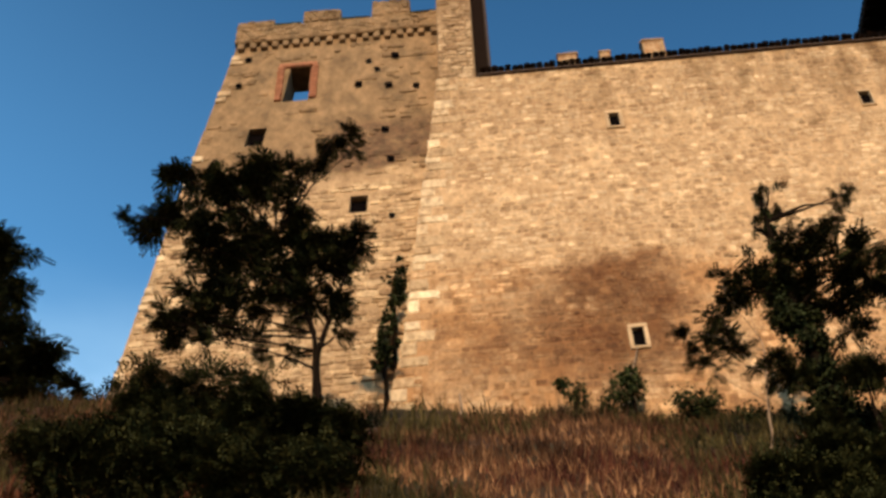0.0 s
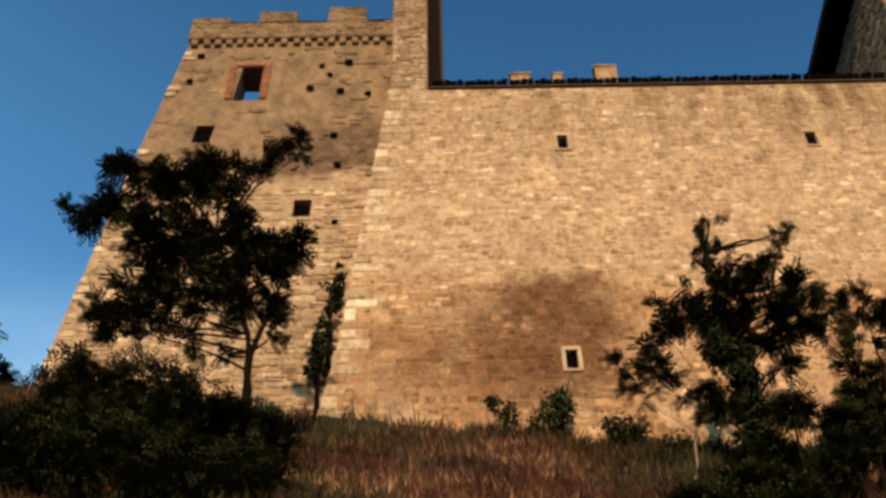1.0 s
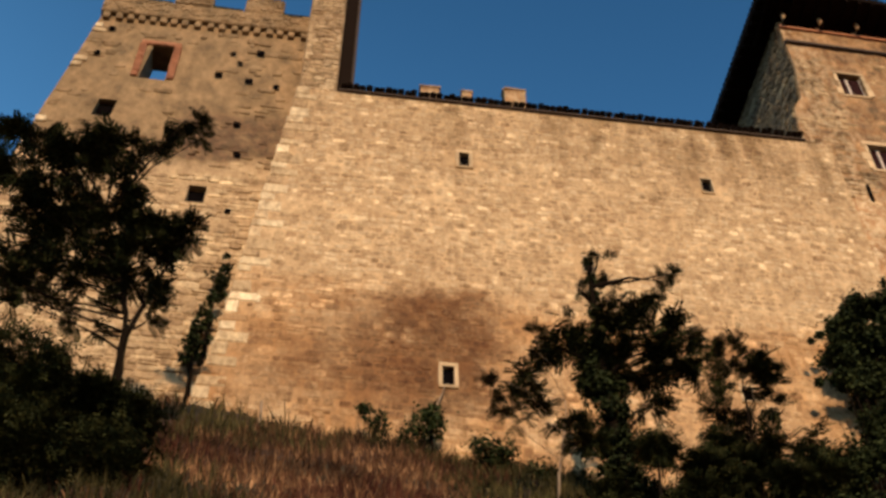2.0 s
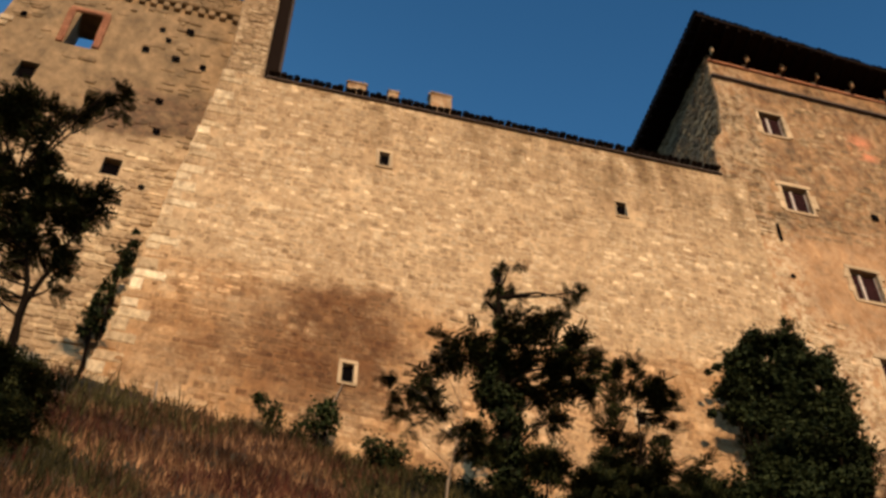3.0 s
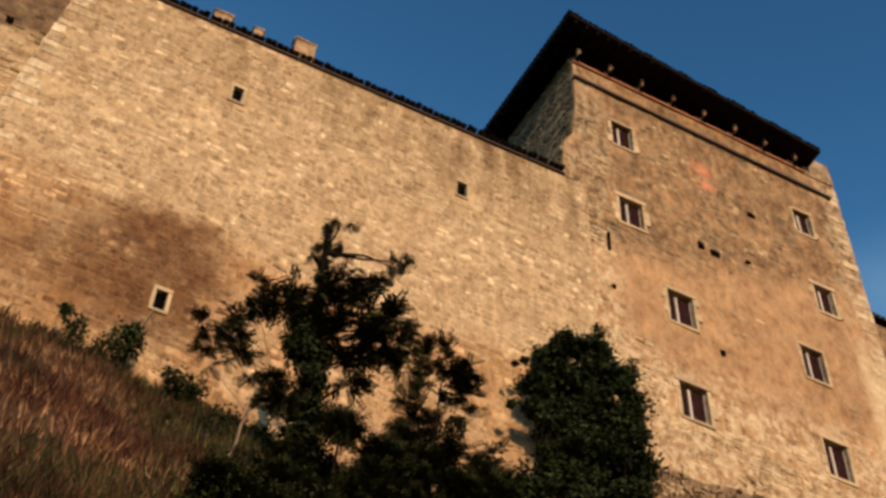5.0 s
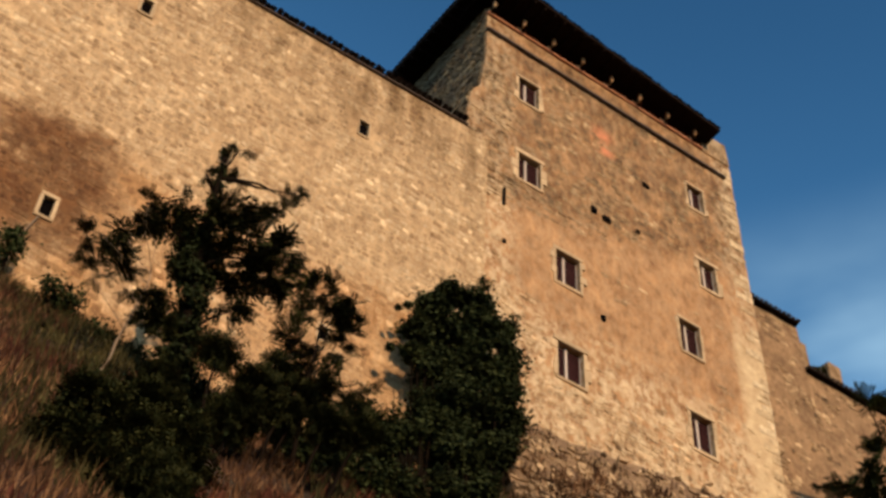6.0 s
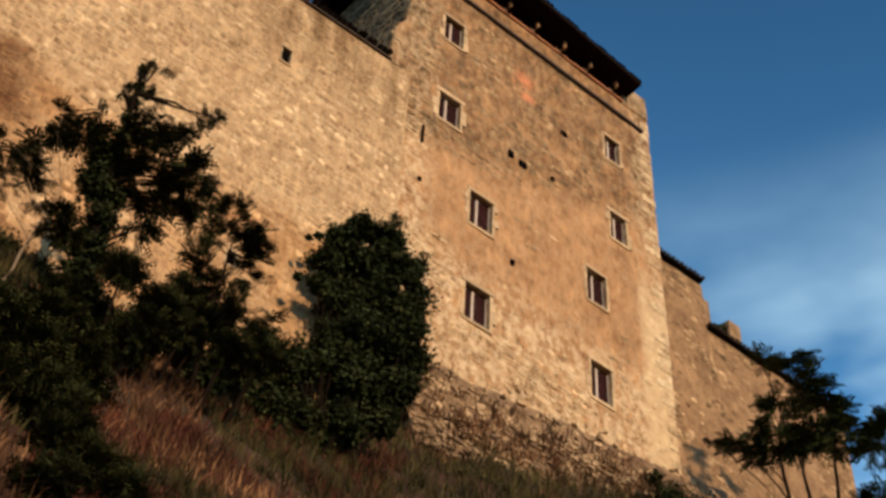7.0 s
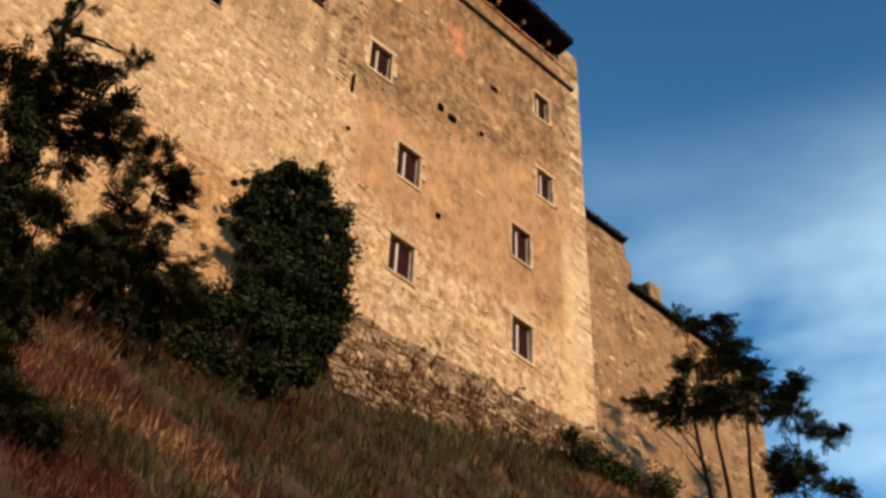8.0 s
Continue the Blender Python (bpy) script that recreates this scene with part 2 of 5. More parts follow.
RUBBLE_ONE = stone_material("rubble_stone_single", (0.5, 0.34, 0.185), (0.33, 0.21, 0.11), (0.13, 0.08, 0.042), None, True)
BRICK = plain_material("red_brick", (0.36, 0.15, 0.075), 0.3)
FRAME_STONE = plain_material("pale_window_stone", (0.45, 0.31, 0.17), 0.35, 0.9, 2.0)
TILE = plain_material("weathered_roof_tile", (0.055, 0.038, 0.028), 0.4)
# timber taken near black: the shade under the eaves is in its colour
SHADED_WOOD = plain_material("shaded_timber", (0.010, 0.006, 0.004), 0.4, 0.9, 6.0, gloss=0.02)
SHUTTER = plain_material("red_brown_shutter", (0.028, 0.009, 0.008), 0.35, 0.8, 8.0, (1, 1, 0.2), 0.05)
CREAM = plain_material("cream_painted_wood", (0.50, 0.40, 0.31), 0.15, 0.6)
# near-black paint that replaces the shade inside holes and openings
DARKNESS = plain_material("unlit_interior", (0.004, 0.003, 0.003), 0.3, gloss=0.0)
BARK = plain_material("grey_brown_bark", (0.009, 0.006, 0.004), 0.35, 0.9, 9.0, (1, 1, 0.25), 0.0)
PALE_BARK = plain_material("pale_bark", (0.21, 0.145, 0.09), 0.3, 0.9, 9.0, (1, 1, 0.25))
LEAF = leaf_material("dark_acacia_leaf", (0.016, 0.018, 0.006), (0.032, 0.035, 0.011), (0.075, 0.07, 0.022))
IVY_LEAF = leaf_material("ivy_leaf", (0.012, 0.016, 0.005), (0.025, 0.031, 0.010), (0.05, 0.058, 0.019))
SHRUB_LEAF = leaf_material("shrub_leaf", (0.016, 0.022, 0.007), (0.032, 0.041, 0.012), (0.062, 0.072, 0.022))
GRASS = leaf_material("dry_grass", (0.030, 0.013, 0.007), (0.066, 0.031, 0.014), (0.18, 0.095, 0.044), 0.15, 2.7, 0.38)
GREEN_GRASS = leaf_material("green_brown_grass", (0.018, 0.015, 0.005), (0.042, 0.034, 0.011), (0.1, 0.075, 0.028), 0.3, 1.5, 0.6)
RED_WEED = leaf_material("red_brown_weed", (0.032, 0.010, 0.007), (0.07, 0.022, 0.013), (0.12, 0.046, 0.023), 0.3, 1.5, 0.7)


def soil_material():
    m = Mat("dry_slope_soil", 0.95)
    col = m.ramp(m.noise(0.5, 6, 0.65), [(0.3, (0.016, 0.006, 0.003)), (0.5, (0.045, 0.018, 0.008)), (0.72, (0.16, 0.075, 0.033))])
    col = m.mix(m.grey(m.noise(0.23, 4, 0.6), 0.45, 0.65), col, (0.035, 0.028, 0.012))
    return m.done(col, m.noise(5.0, 7, 0.7), 0.9, 0.12)


SOIL = soil_material()

# ---------------------------------------------------------------- mesh helpers


def mesh_object(name, verts, faces, material, parent=None, label="", smooth=False):
    me = bpy.data.meshes.new(name)
    me.from_pydata([tuple(v) for v in verts], [], [tuple(f) for f in faces])
    me.materials.append(material)
    if smooth:
        me.polygons.foreach_set("use_smooth", [True] * len(me.polygons))
    me.update()
    ob = new(name, me)
    if parent is not None:
        ob.parent = parent
    if label:
        tagged(ob, label=label)
    return ob


def part(name, bm, material, parent, label="", smooth=False):
    me = bpy.data.meshes.new(name)
    bmesh.ops.recalc_face_normals(bm, faces=bm.faces[:])
    bm.to_mesh(me)
    bm.free()
    me.materials.append(material)
    if smooth:
        me.polygons.foreach_set("use_smooth", [True] * len(me.polygons))
    ob = new(name, me)
    if parent is not None:
        ob.parent = parent
    if label:
        tagged(ob, label=label)
    return ob


def thing(name, label, category, group="", kind="", at=(0, 0, 0)):
    ob = new(name)
    ob.location = at
    ob.empty_display_size = 0.2
    return tagged(ob, label, category, group, kind)


def add_box(bm, x0, x1, y0, y1, z0, z1, bevel=0.0, jitter=0.0, rnd=random):
    vs = [bm.verts.new((x + rnd.uniform(-jitter, jitter), y + rnd.uniform(-jitter, jitter), z + rnd.uniform(-jitter, jitter))) for x in (x0, x1) for y in (y0, y1) for z in (z0, z1)]
    fs = [bm.faces.new([vs[i] for i in q]) for q in ((0, 1, 3, 2), (4, 6, 7, 5), (0, 4, 5, 1), (2, 3, 7, 6), (0, 2, 6, 4), (1, 5, 7, 3))]
    if bevel:
        es = list({e for f in fs for e in f.edges})
        bmesh.ops.bevel(bm, geom=es, offset=bevel, segments=1, affect="EDGES")
    return vs


def box(name, x0, x1, y0, y1, z0, z1, material, parent, label="", bevel=0.02, jitter=0.0):
    bm = bmesh.new()
    add_box(bm, x0, x1, y0, y1, z0, z1, bevel, jitter)
    return part(name, bm, material, parent, label)


def cuts(a, b, step, extra):
    n = max(1, round((b - a) / step))
    vals = sorted(set([round(a + (b - a) * k / n, 4) for k in range(n + 1)] + [round(v, 4) for v in extra if a <= v <= b]))
    out = [vals[0]]
    keep = {round(v, 4) for v in extra} | {round(a, 4), round(b, 4)}
    for v in vals[1:]:
        if v - out[-1] < step * 0.3 and v not in keep:
            continue
        if v - out[-1] < step * 0.3 and out[-1] not in keep:
            out[-1] = v
            continue
        out.append(v)
    return out


def pierced_wall(name, x0, x1, z0, z1, y0, y1, openings, material, parent, label="", warp=None, step=0.6, rough=0.03, seed=1):
    """A wall in the xz plane, y0 its front and y1 its back, with openings (x0, x1, z0, z1) right through it."""
    xs = cuts(x0, x1, step, [v for o in openings for v in o[:2]])
    zs = cuts(z0, z1, step, [v for o in openings for v in o[2:]])
    edge = {round(v, 4) for o in openings for v in o}
    warp = warp or (lambda x, z: (x, z))
    verts, faces, index = [], [], {}

    def v(i, k, back):
        key = (i, k, back)
        if key not in index:
            x, z = xs[i], zs[k]
            wx, wz = warp(x, z)
            off = 0.0
            if not back and not (x in edge or z in edge):
                off = rough * (noise.noise(Vector((x * 0.9, seed, z * 0.9))) + 0.5 * noise.noise(Vector((x * 2.3, seed, z * 2.3))))
            index[key] = len(verts)
            verts.append((wx, (y1 if back else y0) + off, wz))
        return index[key]

    def hole(i, k):
        cx, cz = (xs[i] + xs[i + 1]) / 2, (zs[k] + zs[k + 1]) / 2
        return any(o[0] < cx < o[1] and o[2] < cz < o[3] for o in openings)

    nx, nz = len(xs) - 1, len(zs) - 1
    solid = {(i, k) for i in range(nx) for k in range(nz) if not hole(i, k)}
    for i, k in solid:
        faces.append((v(i, k, 0), v(i + 1, k, 0), v(i + 1, k + 1, 0), v(i, k + 1, 0)))
        faces.append((v(i, k, 1), v(i, k + 1, 1), v(i + 1, k + 1, 1), v(i + 1, k, 1)))
        for (di, dk, a, b) in ((-1, 0, (i, k + 1), (i, k)), (1, 0, (i + 1, k), (i + 1, k + 1)), (0, -1, (i, k), (i + 1, k)), (0, 1, (i + 1, k + 1), (i, k + 1))):
            if (i + di, k + dk) not in solid:
                faces.append((v(*b, 0), v(*a, 0), v(*a, 1), v(*b, 1)))
    ob = mesh_object(name, verts, faces, material, parent, label)
    return ob


def stone_rows(x0, x1, z0, z1, openings, rnd, hs=(0.15, 0.32), ws=(0.15, 0.42), keep=None, margin=0.04):
    """Wavering courses of rubble: cells (xa, xb, za, zb) with joints left between them."""
    z, out = z0, []
    while z < z1:
        h = rnd.uniform(*hs)
        x = x0 - rnd.uniform(0, 0.3)
        while x < x1:
            w = rnd.uniform(*ws) * (0.7 + h / hs[1] * 0.5)
            a, b = max(x, x0), min(x + w, x1)
            j = rnd.uniform(0.003, 0.012)
            wave = 0.16 * noise.noise(Vector((x * 0.55, 5.0, z * 0.4))) + 0.06 * noise.noise(Vector((x * 1.9, 6.0, z * 1.4)))
            za, zb = max(z + wave, z0), min(z + wave + h * rnd.uniform(0.85, 1.1), z1)
            if b - a > 0.07 and zb - za > 0.06 and not any(a < o[1] + margin and b > o[0] - margin and za < o[3] + margin and zb > o[2] - margin for o in openings):
                if keep is None or keep((a + b) / 2, (za + zb) / 2, rnd):
                    if w > ws[1] * 0.6 and h > hs[1] * 0.75 and rnd.random() < 0.35:
                        m = za + (zb - za) * rnd.uniform(0.4, 0.6)
                        out += [(a + j, b - j, za + j, m - j), (a + j, b - j, m + j, zb - j)]
                    else:
                        out.append((a + j, b - j, za + j, zb - j))
            x += w
        z += h
    return out


def stones_mesh(name, cells, y, material, parent, rnd, proud=(0.0, 0.03), warp=None, depth=0.05, label="", kind="stuff", lean=None, swing=0.09):
    """Many stones in one mesh: each a rounded, uneven block on the wall's face."""
    warp = warp or (lambda x, z: (x, z))
    verts, faces = [], []
    for a, b, c, d in cells:
        p = rnd.uniform(*proud)
        n = len(verts)
        cx, cz, hx, hz = (a + b) / 2, (c + d) / 2, (b - a) / 2, (d - c) / 2
        turn = rnd.uniform(-swing, swing)
        ring = []
        for sx, sz in ((-1, -1), (1, -1), (1, 1), (-1, 1)):
            k1, k2 = rnd.uniform(0.2, 0.6), rnd.uniform(0.25, 0.7)
            two = [(sx * hx, sz * hz * (1 - k2)), (sx * hx * (1 - k1), sz * hz)]
            ring += two if sx * sz > 0 else two[::-1]
        ca, sa = math.cos(turn), math.sin(turn)
        ring = [(cx + u * ca - v * sa, cz + u * sa + v * ca) for u, v in ring]
        inset = rnd.uniform(0.68, 0.84)
        front = [(cx + (u - cx) * inset, cz + (v - cz) * inset) for u, v in ring]
        sl, st = rnd.uniform(-0.012, 0.012), rnd.uniform(-0.012, 0.012)
        for pts, off in ((ring, depth), (ring, 0.006), (front, -p)):
            for u, v in pts:
                wx, wz = warp(u, v)
                yy = y + off + (0.5 * (sl * (u - cx) / hx + st * (v - cz) / hz) if pts is front else 0)
                if lean:
                    yy += lean(wx, wz)
                verts.append((wx, yy, wz))
        for r in (0, 8):
            for q in range(8):
                faces.append((n + r + q, n + r + (q + 1) % 8, n + r + 8 + (q + 1) % 8, n + r + 8 + q))
        faces.append(tuple(range(n + 16, n + 24)))
    ob = mesh_object(name, verts, faces, material, parent, label)
    if kind:
        tagged(ob, kind=kind)
    return ob


def unit_stones(rnd, count, material, name="stone"):
    """A few chamfered block shapes of unit size, shared by the single stones."""
    out = []
    for _ in range(count):
        bm = bmesh.new()
        add_box(bm, -0.5, 0.5, -0.5, 0.5, -0.5, 0.5, 0.0, 0.05, rnd)
        bmesh.ops.bevel(bm, geom=[e for e in bm.edges if all(v.co.y < 0 for v in e.verts)], offset=0.1, segments=1, affect="EDGES")
        bmesh.ops.recalc_face_normals(bm, faces=bm.faces[:])
        me = bpy.data.meshes.new(name)
        bm.to_mesh(me)
        bm.free()
        me.materials.append(material)
        out.append(me)
    return out


def tube(bm, points, radii, sides=7):
    """A tapered tube through points."""
    rings = []
    for k, p in enumerate(points):
        p = Vector(p)
        d = (Vector(points[min(k + 1, len(points) - 1)]) - Vector(points[max(k - 1, 0)])).normalized()
        u = d.orthogonal().normalized()
        w = d.cross(u)
        rings.append([bm.verts.new(p + radii[k] * (math.cos(2 * math.pi * s / sides) * u + math.sin(2 * math.pi * s / sides) * w)) for s in range(sides)])
    for a, b in zip(rings, rings[1:]):
        best = min(range(sides), key=lambda o: (a[0].co - b[o].co).length)
        for s in range(sides):
            bm.faces.new((a[s], a[(s + 1) % sides], b[(s + 1 + best) % sides], b[(s + best) % sides]))
    bm.faces.new(rings[-1])


# ---------------------------------------------------------------- ground
BASE_LINE = [(-300, 0), (-60, 14), (-30, 26), (-14, 28.6), (-9, 28.6), (-3, 27.3), (1, 26.7), (6.7, 26.0), (12.5, 26.1), (17, 27.8), (21.5, 28.9), (25.7, 30.3), (28.5, 30.9), (33, 28.6), (50, 18), (90, 6), (300, 0)]


def base_z(x):
    for (a, za), (b, zb) in zip(BASE_LINE, BASE_LINE[1:]):
        if a <= x <= b:
            return za + (zb - za) * (x - a) / (b - a)
    return 0.0


def ground_z(x, y):
    b = base_z(x)
    if y <= 4:
        z = 0.0
    elif y <= 24:
        z = b * (y - 4) / 20
    else:
        z = b + min(y - 24, 3.0) * (b / 20) * max(0.0, 1 - (y - 24) / 6) * 0.8 - max(0.0, y - 60) * 0.1
    near = max(0.0, min(1.0, (y - 4) / 4)) * (1 if y < 26 else 0.3)
    z += near * (0.35 * noise.noise(Vector((x * 0.35, y * 0.35, 3.1))) + 0.16 * noise.noise(Vector((x * 1.1, y * 1.1, 7.7))) + 0.07 * noise.noise(Vector((x * 2.7, y * 2.7, 1.7))))
    return max(z, -0.5) if y < 60 else max(z, -1.0)


def build_ground():
    xs = [-600, -300, -150, -80, -50, -35, -25] + [-20 + 0.4 * k for k in range(int(62 / 0.4))] + [44, 50, 60, 80, 120, 200, 300, 600]
    ys = [-600, -200, -80, -30, -10, 0, 2, 3.5, 4.5] + [5.5 + k for k in range(7)] + [12.4 + 0.35 * k for k in range(36)] + [25.6, 27, 29, 33, 40, 60, 90, 160, 300, 700]
    verts = [(x, y, ground_z(x, y)) for y in ys for x in xs]
    n = len(xs)
    faces = [(j * n + i, j * n + i + 1, (j + 1) * n + i + 1, (j + 1) * n + i) for j in range(len(ys) - 1) for i in range(n - 1)]
    ob = mesh_object("ground", verts, faces, SOIL, smooth=True)
    tagged(ob, "steep dry reddish hillside of bare soil and grass", "ground", kind="structure")


build_ground()

# ---------------------------------------------------------------- curtain wall
WALL_Y, WALL_TOP = 24.0, 42.3
LEFT_EDGE = [(20.0, -4.2), (27.45, -2.97), (30.17, -2.57), (36.0, -2.11), (42.07, -1.55), (60.0, -1.45)]


def interp(table, z):
    for (a, va), (b, vb) in zip(table, table[1:]):
        if z <= b:
            return va + (vb - va) * (z - a) / (b - a)
    return table[-1][1]


def curtain_warp(x, z):
    k = max(0.0, 1 - (x + 1.5) / 3.0)
    return x + (interp(LEFT_EDGE, z) + 1.5) * min(1.0, k), z


CURTAIN_HOLES = [(3.52, 3.82, 38.75, 39.47), (10.9, 11.22, 38.72, 39.42), (3.02, 3.31, 28.93, 29.63), (6.92, 7.2, 34.1, 34.77), (10.6, 10.9, 29.4, 29.9)]


def build_curtain():
    wall = thing("wall_south", "tall curtain wall of coursed tan rubble stone", "wall", kind="structure")
    rnd = random.Random(11)
    pierced_wall("wall_core", -1.5, 15.6, 20.0, WALL_TOP, WALL_Y, WALL_Y + 1.6, CURTAIN_HOLES, MORTAR, wall, warp=curtain_warp, step=0.7, rough=0.015)
    frames = [(h[0] - 0.17, h[1] + 0.17, h[2] - 0.14, h[3] + 0.2) for h in CURTAIN_HOLES]
    cells = stone_rows(-1.0, 15.6, 24.5, WALL_TOP, frames, rnd, margin=0.0)
    near = [c for c in cells if c[3] < 30.4 and -1.0 <= c[0] < 7.0 and c[2] > 26.2][:300]
    chosen = set(near)
    stones_mesh("masonry", [c for c in cells if c not in chosen], WALL_Y, CURTAIN, wall, rnd, (0.0, 0.016), curtain_warp, label="coursed tan rubble masonry")
    # pale corner blocks, long and short by turns
    z, k = 24.8, 0
    shapes = unit_stones(rnd, 4, QUOIN, "quoin")
    plainer = unit_stones(rnd, 4, CURTAIN_ONE, "quoin")
    while z < WALL_TOP - 0.2:
        h = rnd.uniform(0.3, 0.55)
        w = (0.75 if k % 2 else 0.42) * rnd.uniform(0.7, 1.2)
        x0 = interp(LEFT_EDGE, z + h / 2)
        q = new("quoin", (shapes if rnd.random() < 0.72 else plainer)[k % 4])
        q.parent = wall
        q.location = (x0 + w / 2 - 0.01, WALL_Y + 0.13, z + h / 2)
        q.scale = (w, 0.32, h - 0.04)
        z += h
        k += 1
    fill = []
    z = 24.6
    while z < WALL_TOP - 0.1:
        h = rnd.uniform(0.15, 0.26)
        x0 = interp(LEFT_EDGE, z) + rnd.uniform(0.45, 0.85)
        while x0 < curtain_warp(-1.0, z)[0] - 0.1:
            w = min(rnd.uniform(0.2, 0.45), curtain_warp(-1.0, z)[0] - x0)
            fill.append((x0, x0 + w - 0.02, z, z + h - 0.02))
            x0 += w
        z += h
    stones_mesh("corner_masonry", fill, WALL_Y, CURTAIN, wall, rnd, (0.005, 0.04))
    # dressed frames round the small openings
    for n, h in enumerate(CURTAIN_HOLES):
        o = thing("slit_window", "small dark slit window with stone frame", "", at=((h[0] + h[1]) / 2, WALL_Y, h[2]))
        o.parent = wall
        cx, z0, w, hh = 0.0, 0.0, (h[1] - h[0]) / 2, h[3] - h[2]
        thick = (0.11, 0.05, 0.1, 0.05, 0.06)[n]
        box("frame_top", -w - thick, w + thick, -0.05, 0.25, hh, hh + 0.06 + thick * 0.7, FRAME_STONE, o, bevel=0.015, jitter=0.01)
        box("frame_side", -w - thick, -w, -0.045, 0.25, 0, hh - 0.004, FRAME_STONE, o, bevel=0.015, jitter=0.008)
        box("frame_side", w, w + thick, -0.045, 0.25, 0, hh - 0.004, FRAME_STONE, o, bevel=0.015, jitter=0.008)
        box("window_sill", -w - thick, w + thick, -0.06, 0.25, -0.05 - thick * 0.5, -0.004, FRAME_STONE, o, bevel=0.015, jitter=0.01)
        # shallow black board in place of the opening's own darkness
        box("dark_board", -w + 0.002, w - 0.002, 0.1, 0.14, 0.002, hh - 0.002, DARKNESS, o, "near-black board painting the unlit depth of the opening", bevel=0)
    return wall, near, rnd


curtain, near_cells, curtain_rnd = build_curtain()


def build_coping():
    """The tiled coping along the wall's top."""
    roof = thing("wall_coping", "row of dark weathered clay tiles on the wall top", "roof", at=(0, WALL_Y, WALL_TOP))
    bm = bmesh.new()
    add_box(bm, -0.25, 14.75, -0.1, 1.7, 0.0, 0.07, 0.01)
    part("bed", bm, TILE, roof)
    bm = bmesh.new()
    seg = 8
    for y, r, zc in ((-0.24, 0.1, 0.075), (0.6, 0.085, 0.2)):
        for s in range(seg + 1):
            a = math.pi * s / seg
            bm.verts.new((r * math.cos(a), y, zc + r * math.sin(a)))
    bm.verts.ensure_lookup_table()
    for s in range(seg):
        bm.faces.new((bm.verts[s], bm.verts[s + 1], bm.verts[seg + 2 + s], bm.verts[seg + 1 + s]))
    bmesh.ops.solidify(bm, geom=bm.faces[:], thickness=0.02)
    me = bpy.data.meshes.new("tile")
    bm.to_mesh(me)
    bm.free()
    me.materials.append(TILE)
    rnd = random.Random(5)
    for k in range(74):
        t = new("tile", me)
        t.parent = roof
        t.location = (-0.1 + k * 0.201 + rnd.uniform(-0.02, 0.02), rnd.uniform(-0.04, 0.03), rnd.uniform(-0.012, 0.03))
        t.rotation_euler = (rnd.uniform(-0.04, 0.04), rnd.uniform(-0.06, 0.06), rnd.uniform(-0.06, 0.06))


build_coping()


def build_stack(x0, x1, y, z0, z1, horns=False):
    c = thing("chimney", "small squat tan masonry chimney behind the wall coping", "chimney", "chimneys behind the curtain wall", at=((x0 + x1) / 2, y, z0))
    w = (x1 - x0) / 2
    box("shaft", -w, w, 0, 0.6, -1.2, z1 - z0 - 0.1, PALACE_PLASTER, c, bevel=0.02, jitter=0.02)
    box("cap", -w - 0.03, w + 0.03, -0.03, 0.63, z1 - z0 - 0.096, z1 - z0, PALACE_STONE, c, bevel=0.02, jitter=0.015)
    if horns:
        box("corner_stone", -w - 0.08, -w + 0.12, 0.1, 0.4, z1 - z0 + 0.004, z1 - z0 + 0.14, RUBBLE, c, bevel=0.02, jitter=0.015)
        box("corner_stone", w - 0.12, w + 0.06, 0.1, 0.4, z1 - z0 + 0.004, z1 - z0 + 0.12, RUBBLE, c, bevel=0.02, jitter=0.015)
    # the roof behind the wall that carries it
    return c


STACKS = [(2.45, 3.1, 25.3, 43.4, 45.55, False), (3.85, 4.2, 25.3, 43.4, 45.5, False), (5.33, 6.03, 25.3, 43.4, 45.98, True)]
for s in STACKS:
    build_stack(*s)
bm = bmesh.new()
add_box(bm, -0.2, 15.2, 25.62, 31.0, 42.0, 42.2, 0.02)
tagged(part("wall_walk", bm, TILE, None), "tiled lean-to roof behind the curtain wall", "roof", kind="structure")

# ---------------------------------------------------------------- tower
TOWER_Y = 25.1
TOWER_EDGE = [(20.0, -11.3), (30.4, -10.28), (41.4, -9.27), (47.4, -8.6), (60.0, -8.5)]
TOWER_HOLES = [(-6.38, -5.60, 43.7, 45.85), (-7.14, -6.62, 41.2, 42.2), (-3.97, -3.52, 37.1, 37.95)]


def tower_warp(x, z):
    k = min(1.0, max(0.0, 1 - (x + 8.5) / 6.5))
    return x + (interp(TOWER_EDGE, z) + 8.5) * k, z


def tower_span(h):
    z = (h[2] + h[3]) / 2
    return tower_warp(h[0], z)[0] - 0.08, tower_warp(h[1], z)[0] + 0.08


def tower_keep(x, z, rnd):
    v = noise.noise(Vector((x * 0.45, 4.4, z * 0.45)))
    if z < 38.5:
        return rnd.random() < 0.9
    return rnd.random() < (0.26 if v > -0.05 or x > -4 else 0.06)


